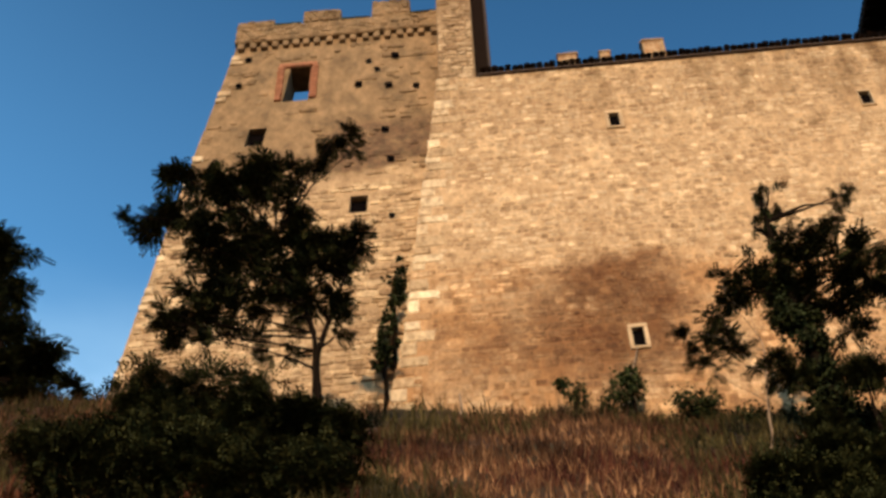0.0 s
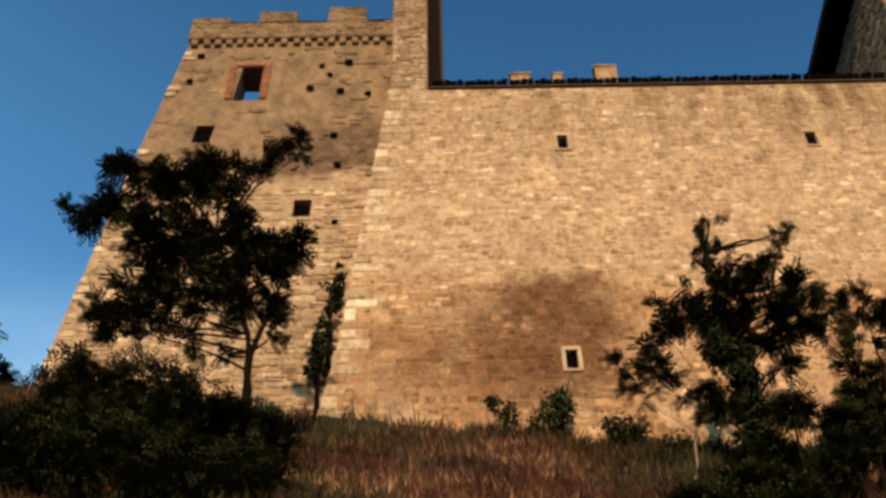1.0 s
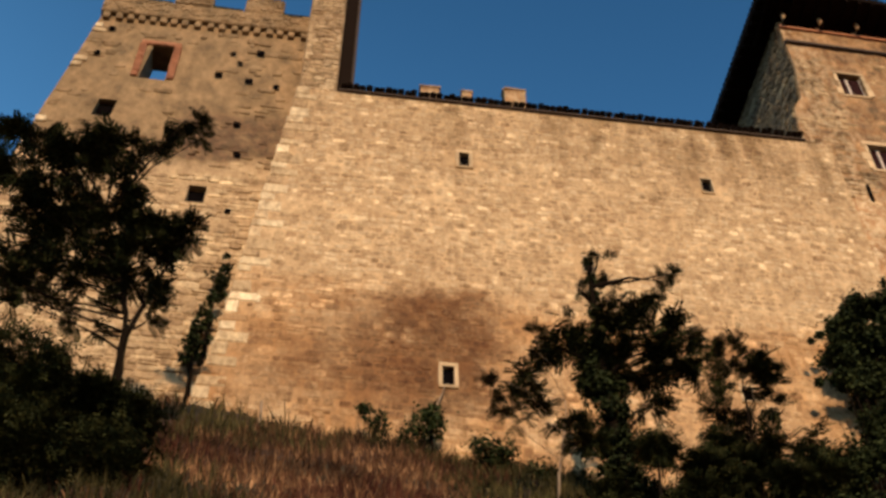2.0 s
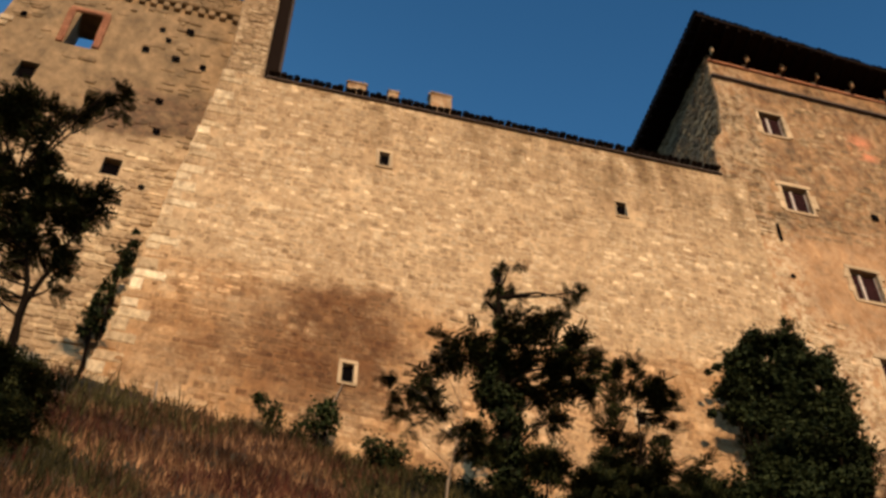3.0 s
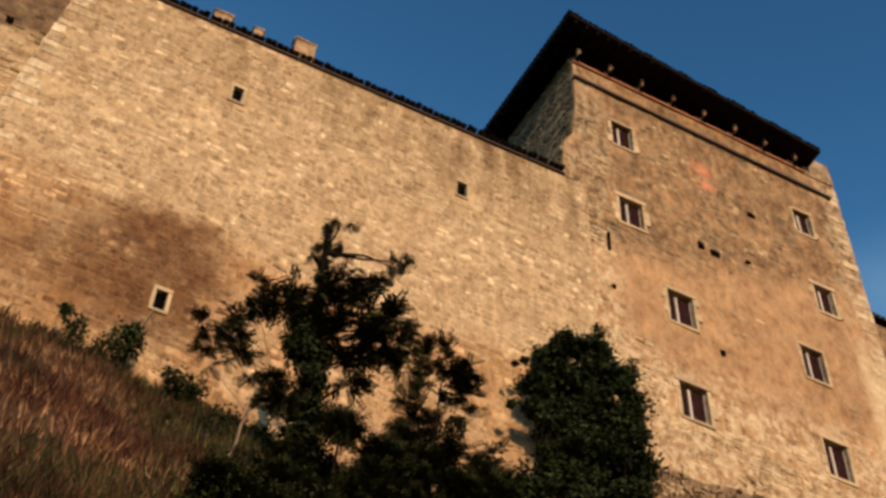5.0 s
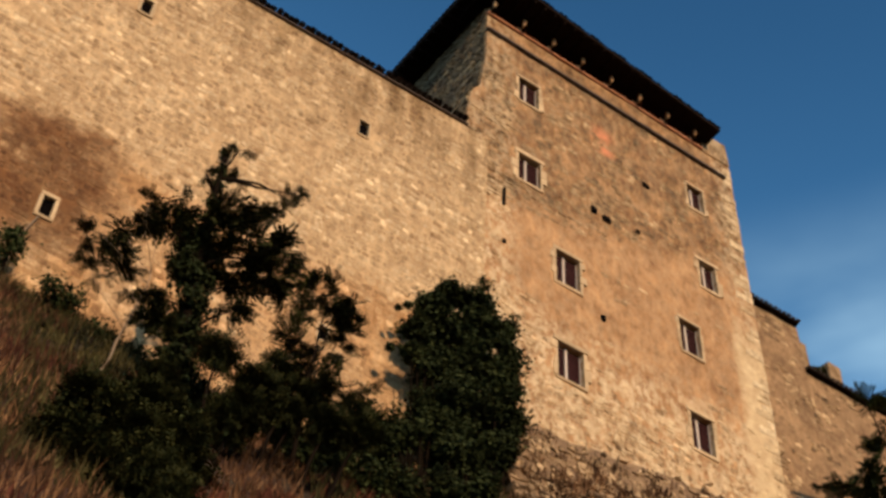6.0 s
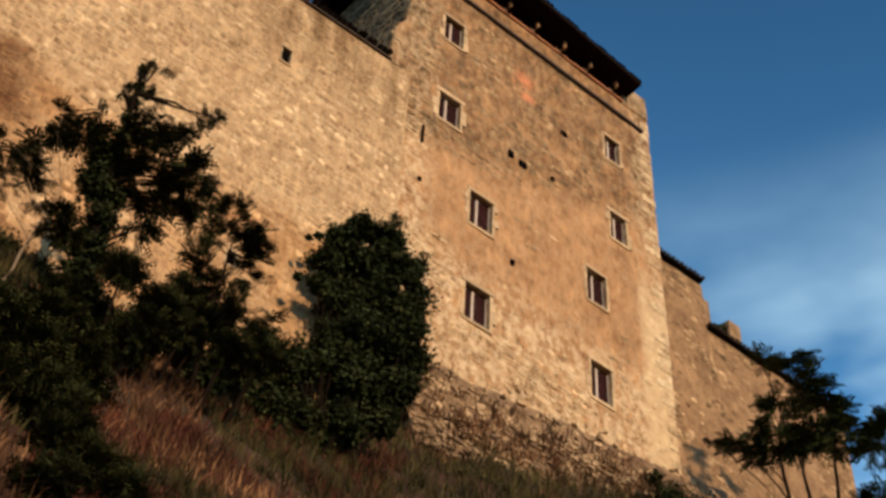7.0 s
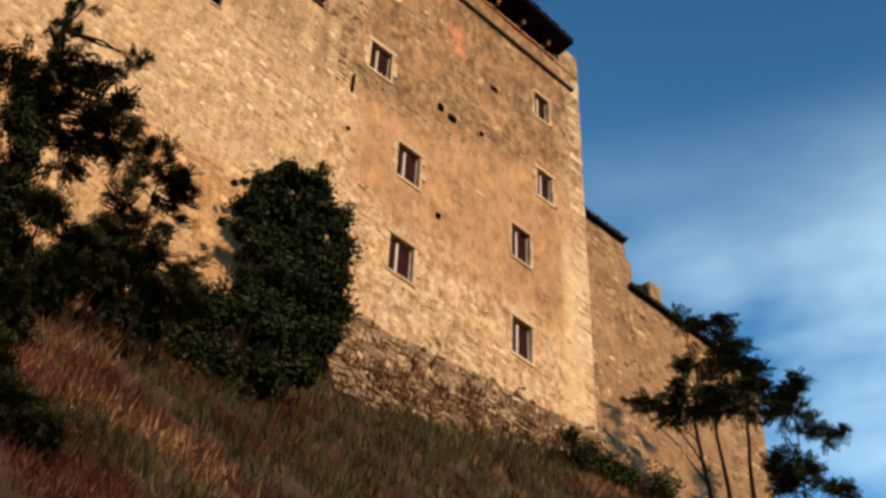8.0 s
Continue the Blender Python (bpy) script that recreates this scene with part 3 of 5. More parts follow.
def build_tower():
    tower = thing("corner_tower", "roofless battlemented corner tower of weathered brown stone", "tower")
    rnd = random.Random(21)
    top = 48.65
    pierced_wall("front_wall", -8.5, -1.4, 20.0, top, TOWER_Y, TOWER_Y + 0.95, TOWER_HOLES, TOWER_PLASTER, tower, warp=tower_warp, step=0.5, rough=0.04, seed=5)
    holes = [(-6.7, -5.4, 43.5, 46.1)] + TOWER_HOLES[1:]
    stones_mesh("masonry", stone_rows(-8.45, -1.5, 25.5, 47.2, holes, rnd, (0.14, 0.3), (0.18, 0.5), tower_keep), TOWER_Y - 0.02, TOWER_STONE, tower, rnd, (-0.01, 0.03), tower_warp, 0.12)
    for nm, x in (("side_wall", -1.4), ("side_wall", None)):
        bm = bmesh.new()
        if x is None:
            vs = []
            for z in (20.0, 30.4, 41.4, top):
                e = interp(TOWER_EDGE, z)
                vs.append([bm.verts.new((e + dx, yy, z)) for dx, yy in ((0, TOWER_Y + 0.95), (0.9, TOWER_Y + 0.95), (0.9, 32.0), (0, 32.0))])
            for a, b in zip(vs, vs[1:]):
                for s in range(4):
                    bm.faces.new((a[s], a[(s + 1) % 4], b[(s + 1) % 4], b[s]))
            bm.faces.new(vs[-1])
        else:
            add_box(bm, x - 0.9, x, TOWER_Y + 0.95, 32.0, 20.0, top)
        part(nm, bm, TOWER_PLASTER, tower)
    box("back_wall", -8.6, -2.3, 31.2, 31.99, 20, top - 0.6, TOWER_PLASTER, tower, bevel=0)
    # corner blocks up the outer edge
    shapes = unit_stones(rnd, 4, QUOIN, "quoin")
    z, k = 27.5, 0
    while z < 47:
        h = rnd.uniform(0.28, 0.42)
        if rnd.random() < 0.34:
            w = (0.55 if k % 2 else 0.34) * rnd.uniform(0.7, 1.2)
            q = new("quoin", shapes[k % 4])
            q.parent = tower
            q.location = (interp(TOWER_EDGE, z + h / 2) + w / 2 + 0.0, TOWER_Y + 0.1, z + h / 2)
            q.scale = (w, 0.34, h * 0.75)
        z += h
        k += 1
    # corbel course: a row of sockets between short brick stubs
    x = -8.5
    k = 0
    while x < -1.6:
        w = 0.22
        box("corbel", x, x + w, TOWER_Y - 0.16, TOWER_Y + 0.3, 47.28, 47.62, TOWER_STONE, tower, bevel=0.03, jitter=0.02)
        x += w + rnd.choice((0.13, 0.16, 0.22))
        k += 1
    box("parapet_band", -8.62, -1.45, TOWER_Y - 0.2, TOWER_Y + 0.35, 47.624, 48.655, TOWER_STONE, tower, bevel=0.04)
    stones_mesh("parapet_masonry", stone_rows(-8.6, -1.5, 47.65, 48.62, [], rnd, (0.13, 0.22), (0.18, 0.4)), TOWER_Y - 0.2, TOWER_STONE, tower, rnd, (0.005, 0.04))
    # merlons
    for a, b, z in ((-8.62, -7.32, 49.1), (-6.3, -4.95, 49.5), (-3.85, -2.5, 49.78)):
        m = box("merlon", a, b, TOWER_Y - 0.2, TOWER_Y + 0.4, 48.66, z, TOWER_PLASTER, tower, bevel=0.05, jitter=0.04)
        stones_mesh("merlon_masonry", stone_rows(a + 0.03, b - 0.03, 48.7, z - 0.04, [], rnd, (0.13, 0.22), (0.18, 0.4)), TOWER_Y - 0.2, TOWER_STONE, m, rnd, (0.005, 0.045))
    for a, b in ((-7.3, -6.32), (-4.93, -3.87), (-2.48, -1.5)):
        box("coping", a, b, TOWER_Y - 0.22, TOWER_Y + 0.42, 48.66, 48.74, SHRUB_LEAF, tower, "mossy green coping between merlons", bevel=0.02, jitter=0.02)
    # brick surround of the large window
    o = thing("tower_window", "tall empty window with red brick surround", "")
    o.parent = tower
    rows = [(-6.98, -6.752, 43.75, 46.0), (-5.848, -5.6, 43.75, 46.0), (-6.98, -5.6, 45.852, 46.12)]
    me = unit_stones(rnd, 3, BRICK, "brick")
    for a, b, c, d in rows[:2]:
        z = c
        while z < d - 0.2:
            q = new("brick", rnd.choice(me))
            q.parent = o
            q.location = ((a + b) / 2, TOWER_Y + 0.06, z + 0.045)
            q.scale = ((b - a) * rnd.uniform(0.85, 1.05), 0.3, 0.075)
            z += 0.092
    x = -6.95
    while x < -5.65:
        q = new("brick", rnd.choice(me))
        q.parent = o
        q.location = (x + 0.045, TOWER_Y + 0.06, 45.98)
        q.scale = (0.075, 0.3, 0.24)
        x += 0.094
    # sockets of old scaffold beams: raised near-black blocks painting the shade inside
    for x, z in ((-8.05, 46.6), (-8.25, 44.9), (-4.2, 44.3), (-3.2, 44.1), (-2.3, 43.9), (-3.9, 45.8), (-3.0, 46.0), (-3.3, 41.4), (-3.1, 39.7), (-3.05, 36.7), (-3.6, 45.2)):
        r = rnd.uniform(0.09, 0.15)
        box("putlog_hole", x - r, x + r, TOWER_Y - 0.115, TOWER_Y - 0.05, z - r, z + r, DARKNESS, tower, bevel=0.03, jitter=0.03)
    # the two small openings get black boards as painted shade
    for h in TOWER_HOLES[1:]:
        box("dark_board", *tower_span(h), TOWER_Y + 0.22, TOWER_Y + 0.27, h[2] + 0.002, h[3] - 0.002, DARKNESS, tower, bevel=0)
    # the flush pier over the joint with the curtain wall
    pier = part("pier", (lambda b: (add_box(b, -1.5, -0.32, WALL_Y + 0.02, 27.0, WALL_TOP - 0.3, 51.5, 0.03), b)[1])(bmesh.new()), TOWER_PLASTER, tower)
    stones_mesh("pier_masonry", stone_rows(-1.48, -0.34, WALL_TOP, 51.4, [], rnd, (0.15, 0.26), (0.22, 0.5)), WALL_Y + 0.02, CURTAIN, pier, rnd, (0.005, 0.04))
    # added panel; its near-black colour stands in for shade on the pier side
    box("timber_cladding", -0.316, 0.17, WALL_Y + 0.35, 27.0, WALL_TOP + 0.1, 51.4, SHADED_WOOD, tower, "added near-black panel painting the shade on the pier side", bevel=0.01)
    box("downpipe", 0.1, 0.2, WALL_Y + 0.25, WALL_Y + 0.345, WALL_TOP + 0.3, 51.3, TILE, tower, "dark downpipe", bevel=0.03)


build_tower()

# ---------------------------------------------------------------- palace
PAL_Y = 24.07
PAL_L, PAL_R = 15.43, 27.32
PAL_TOP = 50.3
PALACE_EDGE = [(20.0, 14.9), (42.4, 14.7), (44.6, 14.85), (45.3, 15.24), (47.3, 15.43), (60.0, 15.43)]
PAL_ROT = 0.0232
FLANK_SKEW = 0.075
WINDOWS = [(16.9, 17.75, 45.95, 47.35), (16.9, 17.8, 41.3, 42.7), (18.4, 19.33, 37.15, 38.65), (18.38, 19.33, 32.9, 34.35),
           (24.75, 25.5, 45.85, 47.2), (24.82, 25.58, 41.35, 42.75), (23.52, 24.38, 37.3, 38.8), (23.53, 24.4, 33.0, 34.5)]


def palace_y(x):
    return PAL_Y + PAL_ROT * (x - 15.43)


def palace_warp(x, z):
    k = max(0.0, 1 - (x - 15.43) / 1.2)
    return x + (interp(PALACE_EDGE, z) - 15.43) * k, z


def palace_keep(x, z, rnd):
    """Bare stone shows at the edges, low down and in ragged patches higher up."""
    v = noise.noise(Vector((x * 0.5, 8.8, z * 0.5))) + 0.5 * noise.noise(Vector((x * 1.4, 2.8, z * 1.4)))
    edge = 0.4 if x < 16.6 or (x > 26.4 and z > 39) else 0.0
    low = max(0.0, (36.2 - z) / 3.2)
    high = 0.34 if z > 38.9 + 0.34 * (x - 15.4) else -0.2
    return rnd.random() < max(0.0, min(0.9, 0.02 + v * 0.8 + edge + low + high))


def build_window(n, o, parent):
    a, b, c, d = o
    w, h = (b - a), d - c
    win = thing("window", "tall window with red-brown shutters and cream mullion", "", at=((a + b) / 2, palace_y((a + b) / 2), c))
    win.parent = parent
    rnd = random.Random(40 + n)
    hw = w / 2
    t = rnd.uniform(0.1, 0.17)
    fr = part("window_frame", (lambda bm: (add_box(bm, -hw - t, hw + t, -0.06, 0.2, h, h + t * 1.1, 0.015, 0.01, rnd), bm)[1])(bmesh.new()), FRAME_STONE, win, "pale stone lintel")
    for s in (-1, 1):
        z = -0.02
        while z < h - 0.02:
            hh = min(rnd.uniform(0.3, 0.5), h - z)
            tt = t * rnd.uniform(0.45, 2.0)
            x0, x1 = (-hw - tt, -hw) if s < 0 else (hw, hw + tt)
            box("jamb_stone", x0, x1, -0.045, 0.22, z, z + hh - 0.012, FRAME_STONE, win, bevel=0.012, jitter=0.008)
            z += hh
    box("window_sill", -hw - t * 0.7, hw + t * 0.7, -0.05, 0.25, -0.15, -0.026, FRAME_STONE, win, bevel=0.015, jitter=0.008)
    # casement
    y = 0.17
    box("mullion", -0.06 * w - 0.042, -0.06 * w + 0.042, y - 0.03, y + 0.05, 0.0, h, CREAM, win, "cream painted centre post", bevel=0.008)
    for x0, x1 in ((-hw, -0.06 * w - 0.046), (-0.06 * w + 0.046, hw)):
        sh = box("shutter", x0 + 0.01, x1 - 0.01, y, y + 0.04, 0.02, h - 0.02, SHUTTER, win, "dark red-brown wooden shutter", bevel=0.006)
        k = max(2, round((h - 0.2) / 0.11))
        for q in range(k):
            zc = 0.1 + (h - 0.2) * (q + 0.5) / k
            box("slat", x0 + 0.05, x1 - 0.05, y - 0.012, y - 0.002, zc - 0.035, zc + 0.035, SHUTTER, sh, bevel=0)
    # cream strip paints the sunlight on the right reveal
    box("pale_edge", hw - 0.035, hw - 0.012, y - 0.05, y - 0.006, 0.02, h - 0.02, CREAM, win, "pale strip painted as the sunlit right reveal", bevel=0.005)


def build_palace():
    pal = thing("palace", "tall square castle palace with patchy ochre plaster and stone", "palace")
    rnd = random.Random(31)
    core = pierced_wall("wall", PAL_L, PAL_R, 20.0, PAL_TOP, 0.0, 0.9, WINDOWS, PALACE_PLASTER, pal, warp=palace_warp, step=0.5, rough=0.05, seed=9)
    for v in core.data.vertices:
        v.co.y += palace_y(v.co.x)
    outer = [(o[0] - 0.24, o[1] + 0.24, o[2] - 0.18, o[3] + 0.25) for o in WINDOWS]
    lean = lambda x, z: PAL_ROT * (x - 15.43)
    cells = stone_rows(PAL_L, PAL_R - 0.2, 26.0, PAL_TOP - 1.1, outer, rnd, (0.13, 0.28), (0.16, 0.46), palace_keep, 0.0)
    stones_mesh("masonry", cells, PAL_Y, PALACE_STONE, pal, rnd, (0.0, 0.02), palace_warp, 0.1, lean=lean)
    # flank, far sides and floor of the loft
    bm = bmesh.new()
    vs = []
    for z in (20.0, 42.4, 44.6, 45.3, 47.3, 50.9):
        e = interp(PALACE_EDGE, z)
        vs.append([bm.verts.new((e + 0.004 + dx - (yy - 24) * FLANK_SKEW, yy, z)) for dx, yy in ((0, PAL_Y + 0.91), (0.85, PAL_Y + 0.91), (0.85, 36.0), (0, 36.0))])
    for a, b in zip(vs, vs[1:]):
        for s in range(4):
            bm.faces.new((a[s], a[(s + 1) % 4], b[(s + 1) % 4], b[s]))
    bm.faces.new(vs[-1])
    # this side's shade is painted by the darker stone
    part("flank_wall", bm, SHADED_FLANK_STONE, pal)
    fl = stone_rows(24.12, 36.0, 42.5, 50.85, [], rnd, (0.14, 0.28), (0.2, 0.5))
    ob = stones_mesh("flank_masonry", fl, 0.0, SHADED_FLANK_STONE, pal, rnd, (0.01, 0.06), None, 0.06)
    for v in ob.data.vertices:
        x, y, z = v.co
        v.co = (interp(PALACE_EDGE, z) + 0.004 + y - (x - 24) * FLANK_SKEW, x, z)
    box("side_wall", PAL_R - 0.9, PAL_R - 0.004, PAL_Y + 1.2, 36.0, 20.0, PAL_TOP, PALACE_PLASTER, pal, bevel=0)
    box("back_wall", PAL_L + 0.9, PAL_R - 0.91, 35.1, 35.99, 20.0, PAL_TOP + 1.0, PALACE_PLASTER, pal, bevel=0)
    box("loft_floor", PAL_L + 0.9, PAL_R - 0.91, PAL_Y + 1.3, 35.09, PAL_TOP - 0.9, PAL_TOP - 0.7, SHADED_WOOD, pal, bevel=0)
    # string course: a thin projecting band, its dark colour painting the shaded groove below
    x0, x1 = PAL_L - 0.03, 26.9
    bm = bmesh.new()
    for a, b, o1, z0, z1 in ((x0, x1, -0.14, 49.12, 49.26),):
        vs = [bm.verts.new((x, palace_y(x) + yy, z)) for x in (a, b) for yy, z in ((o1, z0 + 0.02), (o1, z1), (0.1, z1 + 0.03), (0.1, z0))]
        for s in range(4):
            bm.faces.new((vs[s], vs[(s + 1) % 4], vs[4 + (s + 1) % 4], vs[4 + s]))
        bm.faces.new(vs[:4])
        bm.faces.new(vs[4:])
    part("string_course", bm, TILE, pal, "thin dark projecting string course")
    # parapet cap of the open loft, and the pillars that carry the roof
    bm = bmesh.new()
    vs = [bm.verts.new((x, palace_y(x) + yy, z)) for x in (PAL_L - 0.02, 25.9) for yy, z in ((-0.09, PAL_TOP), (-0.09, PAL_TOP + 0.1), (0.95, PAL_TOP + 0.1), (0.95, PAL_TOP))]
    for s in range(4):
        bm.faces.new((vs[s], vs[(s + 1) % 4], vs[4 + (s + 1) % 4], vs[4 + s]))
    bm.faces.new(vs[:4])
    bm.faces.new(vs[4:])
    part("parapet_cap", bm, BRICK, pal, "reddish brick parapet cap")
    for k in range(8):
        x = PAL_L + 0.05 + k * 1.4
        y = palace_y(x)
        st = part("strut", (lambda b: (add_box(b, x, x + 0.12, y - 0.36, y - 0.2, PAL_TOP + 0.12, PAL_TOP + 0.6, 0.02, 0.02, rnd), b)[1])(bmesh.new()), PALACE_PLASTER, pal, "short plastered strut under the eaves")
        part("bracket", (lambda b: (add_box(b, x + 0.02, x + 0.15, y - 0.4, y + 0.3, PAL_TOP + 0.02 + 0.09, PAL_TOP + 0.116, 0.0), b)[1])(bmesh.new()), SHADED_WOOD, st)
        box("pillar", x, x + 0.26, y + 0.05, y + 0.33, PAL_TOP + 0.12, PAL_TOP + 0.66, FRAME_STONE, pal, "short pale loft pillar", bevel=0.02, jitter=0.015)
    # raised corner at the far end of the parapet
    y = palace_y(26.6)
    box("corner_block", 25.92, PAL_R, y - 0.02, y + 1.0, PAL_TOP + 0.004, 51.7, PALACE_STONE, pal, bevel=0.04, jitter=0.03)
    # pale corner blocks
    shapes = unit_stones(rnd, 4, QUOIN, "quoin")
    z, k = 28.0, 0
    while z < 50:
        h = rnd.uniform(0.3, 0.46)
        if rnd.random() < 0.72:
            w = (0.75 if k % 2 else 0.42) * rnd.uniform(0.85, 1.15)
            q = new("quoin", shapes[k % 4])
            q.parent = pal
            q.location = (PAL_R - w / 2 + 0.004, palace_y(PAL_R) + 0.15, z + h / 2)
            q.scale = (w, 0.36, h - 0.03)
        z += h
        k += 1
    for n, o in enumerate(WINDOWS):
        build_window(n + 11, o, pal)
    # sockets as raised blocks, their inner shade given by near-black colour
    for x, z, w, h in ((20.08, 41.93, 0.12, 0.16), (20.6, 41.8, 0.17, 0.13), (16.3, 39.75, 0.05, 0.45), (16.35, 37.5, 0.07, 0.07), (22.6, 45.3, 0.14, 0.1), (20.2, 36.5, 0.08, 0.1), (22.0, 42.2, 0.1, 0.08)):
        y = palace_y(x)
        box("wall_hole", x - w, x + w, y - 0.09, y - 0.02, z - h, z + h, DARKNESS, pal, "small near-black block painted as a shaded socket in the plaster", bevel=0.02, jitter=0.02)
    # roof: soffit slab and rafters (near black, as eave shade), tiles along the eaves
    c = [(14.6, 22.7, 51.05), (26.2, 23.45, 50.85), (26.2, 37.2, 51.0), (13.7, 37.2, 51.4)]
    apex = [(19.0, 28.0, 53.4), (22.0, 28.0, 53.4)]
    verts = c + [(x, y, z + 0.15) for x, y, z in c] + apex
    faces = [(3, 2, 1, 0), (0, 1, 5, 4), (1, 2, 6, 5), (2, 3, 7, 6), (3, 0, 4, 7), (4, 5, 9, 8), (5, 6, 9), (6, 7, 8, 9), (7, 4, 8)]
    roof = mesh_object("roof", verts, faces, SHADED_WOOD, pal, "broad overhanging roof, soffit coloured near black as eave shade")
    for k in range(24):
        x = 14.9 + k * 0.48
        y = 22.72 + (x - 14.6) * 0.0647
        box("rafter", x - 0.05, x + 0.05, y + 0.04, PAL_Y + 1.2, 50.86, 51.0, SHADED_WOOD, roof, bevel=0)
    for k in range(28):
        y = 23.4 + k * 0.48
        box("rafter", 14.64 - (y - 22.7) * 0.062, 15.9, y - 0.05, y + 0.05, 50.9 + (y - 23) * 0.02, 51.03 + (y - 23) * 0.02, SHADED_WOOD, roof, bevel=0)
    bm = bmesh.new()
    for s in range(7):
        a = math.pi * s / 6
        for y in (0.0, 0.5):
            bm.verts.new((0.11 * math.cos(a), y, 0.11 * math.sin(a) + y * 0.35))
    bm.verts.ensure_lookup_table()
    for s in range(6):
        bm.faces.new((bm.verts[2 * s], bm.verts[2 * s + 1], bm.verts[2 * s + 3], bm.verts[2 * s + 2]))
    bmesh.ops.solidify(bm, geom=bm.faces[:], thickness=0.02)
    me = bpy.data.meshes.new("tile")
    bm.to_mesh(me)
    bm.free()
    me.materials.append(TILE)
    for k in range(52):
        x = 14.6 + k * 0.225
        t = new("tile", me)
        t.parent = roof
        t.location = (x, 22.66 + (x - 14.6) * 0.0647 + rnd.uniform(-0.03, 0.03), 51.18 - (x - 14.6) * 0.0172)
        t.rotation_euler = (0, 0, rnd.uniform(-0.05, 0.05))
    for k in range(60):
        y = 22.8 + k * 0.235
        t = new("tile", me)
        t.parent = roof
        t.location = (14.55 - (y - 22.7) * 0.062, y, 51.28 + (y - 22.7) * 0.024)
        t.rotation_euler = (0, 0, -math.pi / 2 + rnd.uniform(-0.05, 0.05))
    return pal


palace = build_palace()


def build_footing():
    """The rough rubble spread at the palace's foot."""
    rnd = random.Random(77)
    f = thing("rubble_footing", "rough dark rubble footing under the palace wall", "masonry", kind="structure")
    top = lambda x: 30.1 + (x - 17.6) * 0.17
    cells = []
    for c in stone_rows(15.9, 27.6, 25.5, 33.0, [], rnd, (0.08, 0.19), (0.09, 0.3), lambda x, z, r: r.random() < 0.22 + 0.4 * max(0.0, min(1.0, (30.6 + (x - 17.6) * 0.17 - z) / 1.6))):
        if c[3] < top((c[0] + c[1]) / 2) + rnd.uniform(-1.0, 0.9):
            cells.append(c)
    lean = lambda x, z: PAL_ROT * (x - 15.43) - max(0.0, top(x) + 0.4 - z) * 0.33 + 0.1 * noise.noise(Vector((x, 1.0, z)))
    cells.sort(key=lambda c: c[2] - 0.3 * c[0])
    shapes = unit_stones(rnd, 6, RUBBLE_ONE, "stone")
    for k, (a, b, c, d) in enumerate(cells[-300:]):
        st = new("stone", shapes[k % 6])
        st.parent = f
        x, z = (a + b) / 2, (c + d) / 2
        st.location = (x, PAL_Y + 0.02 + lean(x, z), z)
        st.scale = (b - a, rnd.uniform(0.1, 0.18), d - c)
        st.rotation_euler = (rnd.uniform(-0.35, 0.35), rnd.uniform(-0.6, 0.6), rnd.uniform(-0.35, 0.35))
    cells = cells[:-300]
    stones_mesh("masonry", cells, PAL_Y - 0.03, RUBBLE, f, rnd, (0.0, 0.07), None, 0.3, lean=lean, swing=0.35)
    xs = [15.9 + 0.4 * k for k in range(30)]
    verts, faces = [], []
    for x in xs:
        for z in (24.0, top(x) - 2, top(x) - 0.4 + 0.5 * noise.noise(Vector((x * 1.3, 4.0, 2.0))), top(x) + 0.5):
            verts.append((x, PAL_Y + (0.02 if z < top(x) + 0.2 else 0.12) + lean(x, z), z))
    for i in range(len(xs) - 1):
        for k in range(3):
            faces.append((i * 4 + k, i * 4 + 4 + k, i * 4 + 5 + k, i * 4 + 1 + k))
    mesh_object("core", verts, faces, FOOT_EARTH, f)
    # tufts rooted between the stones
    rng = np.random.default_rng(8)
    V, F = [], []
    for _ in range(260):
        x = rng.uniform(16.2, 27.4)
        z = top(x) - 0.2 - 3.4 * rng.random() ** 0.7
        y = PAL_Y - 0.06 + lean(x, z)
        for _ in range(11):
            a, L = rng.uniform(0, math.pi), rng.uniform(0.12, 0.42)
            w, p = 0.016, np.array([x, y, z]) + rng.normal(size=3) * (0.12, 0.03, 0.05)
            d, e = np.array([math.cos(a) * w, math.sin(a) * w, 0.0]), np.array([rng.normal() * 0.3, -0.25, 0.9]) * L
            b = len(V)
            V += [p - d, p + d, p + e * 0.6 + d * 0.7, p + e + (0, -0.05 * L, -0.1 * L)]
            F.append((b, b + 1, b + 2, b + 3))
    tagged(mesh_object("footing_weeds", V, F, GRASS), "dry brown weeds between the footing stones", "weeds", kind="stuff")


build_footing()


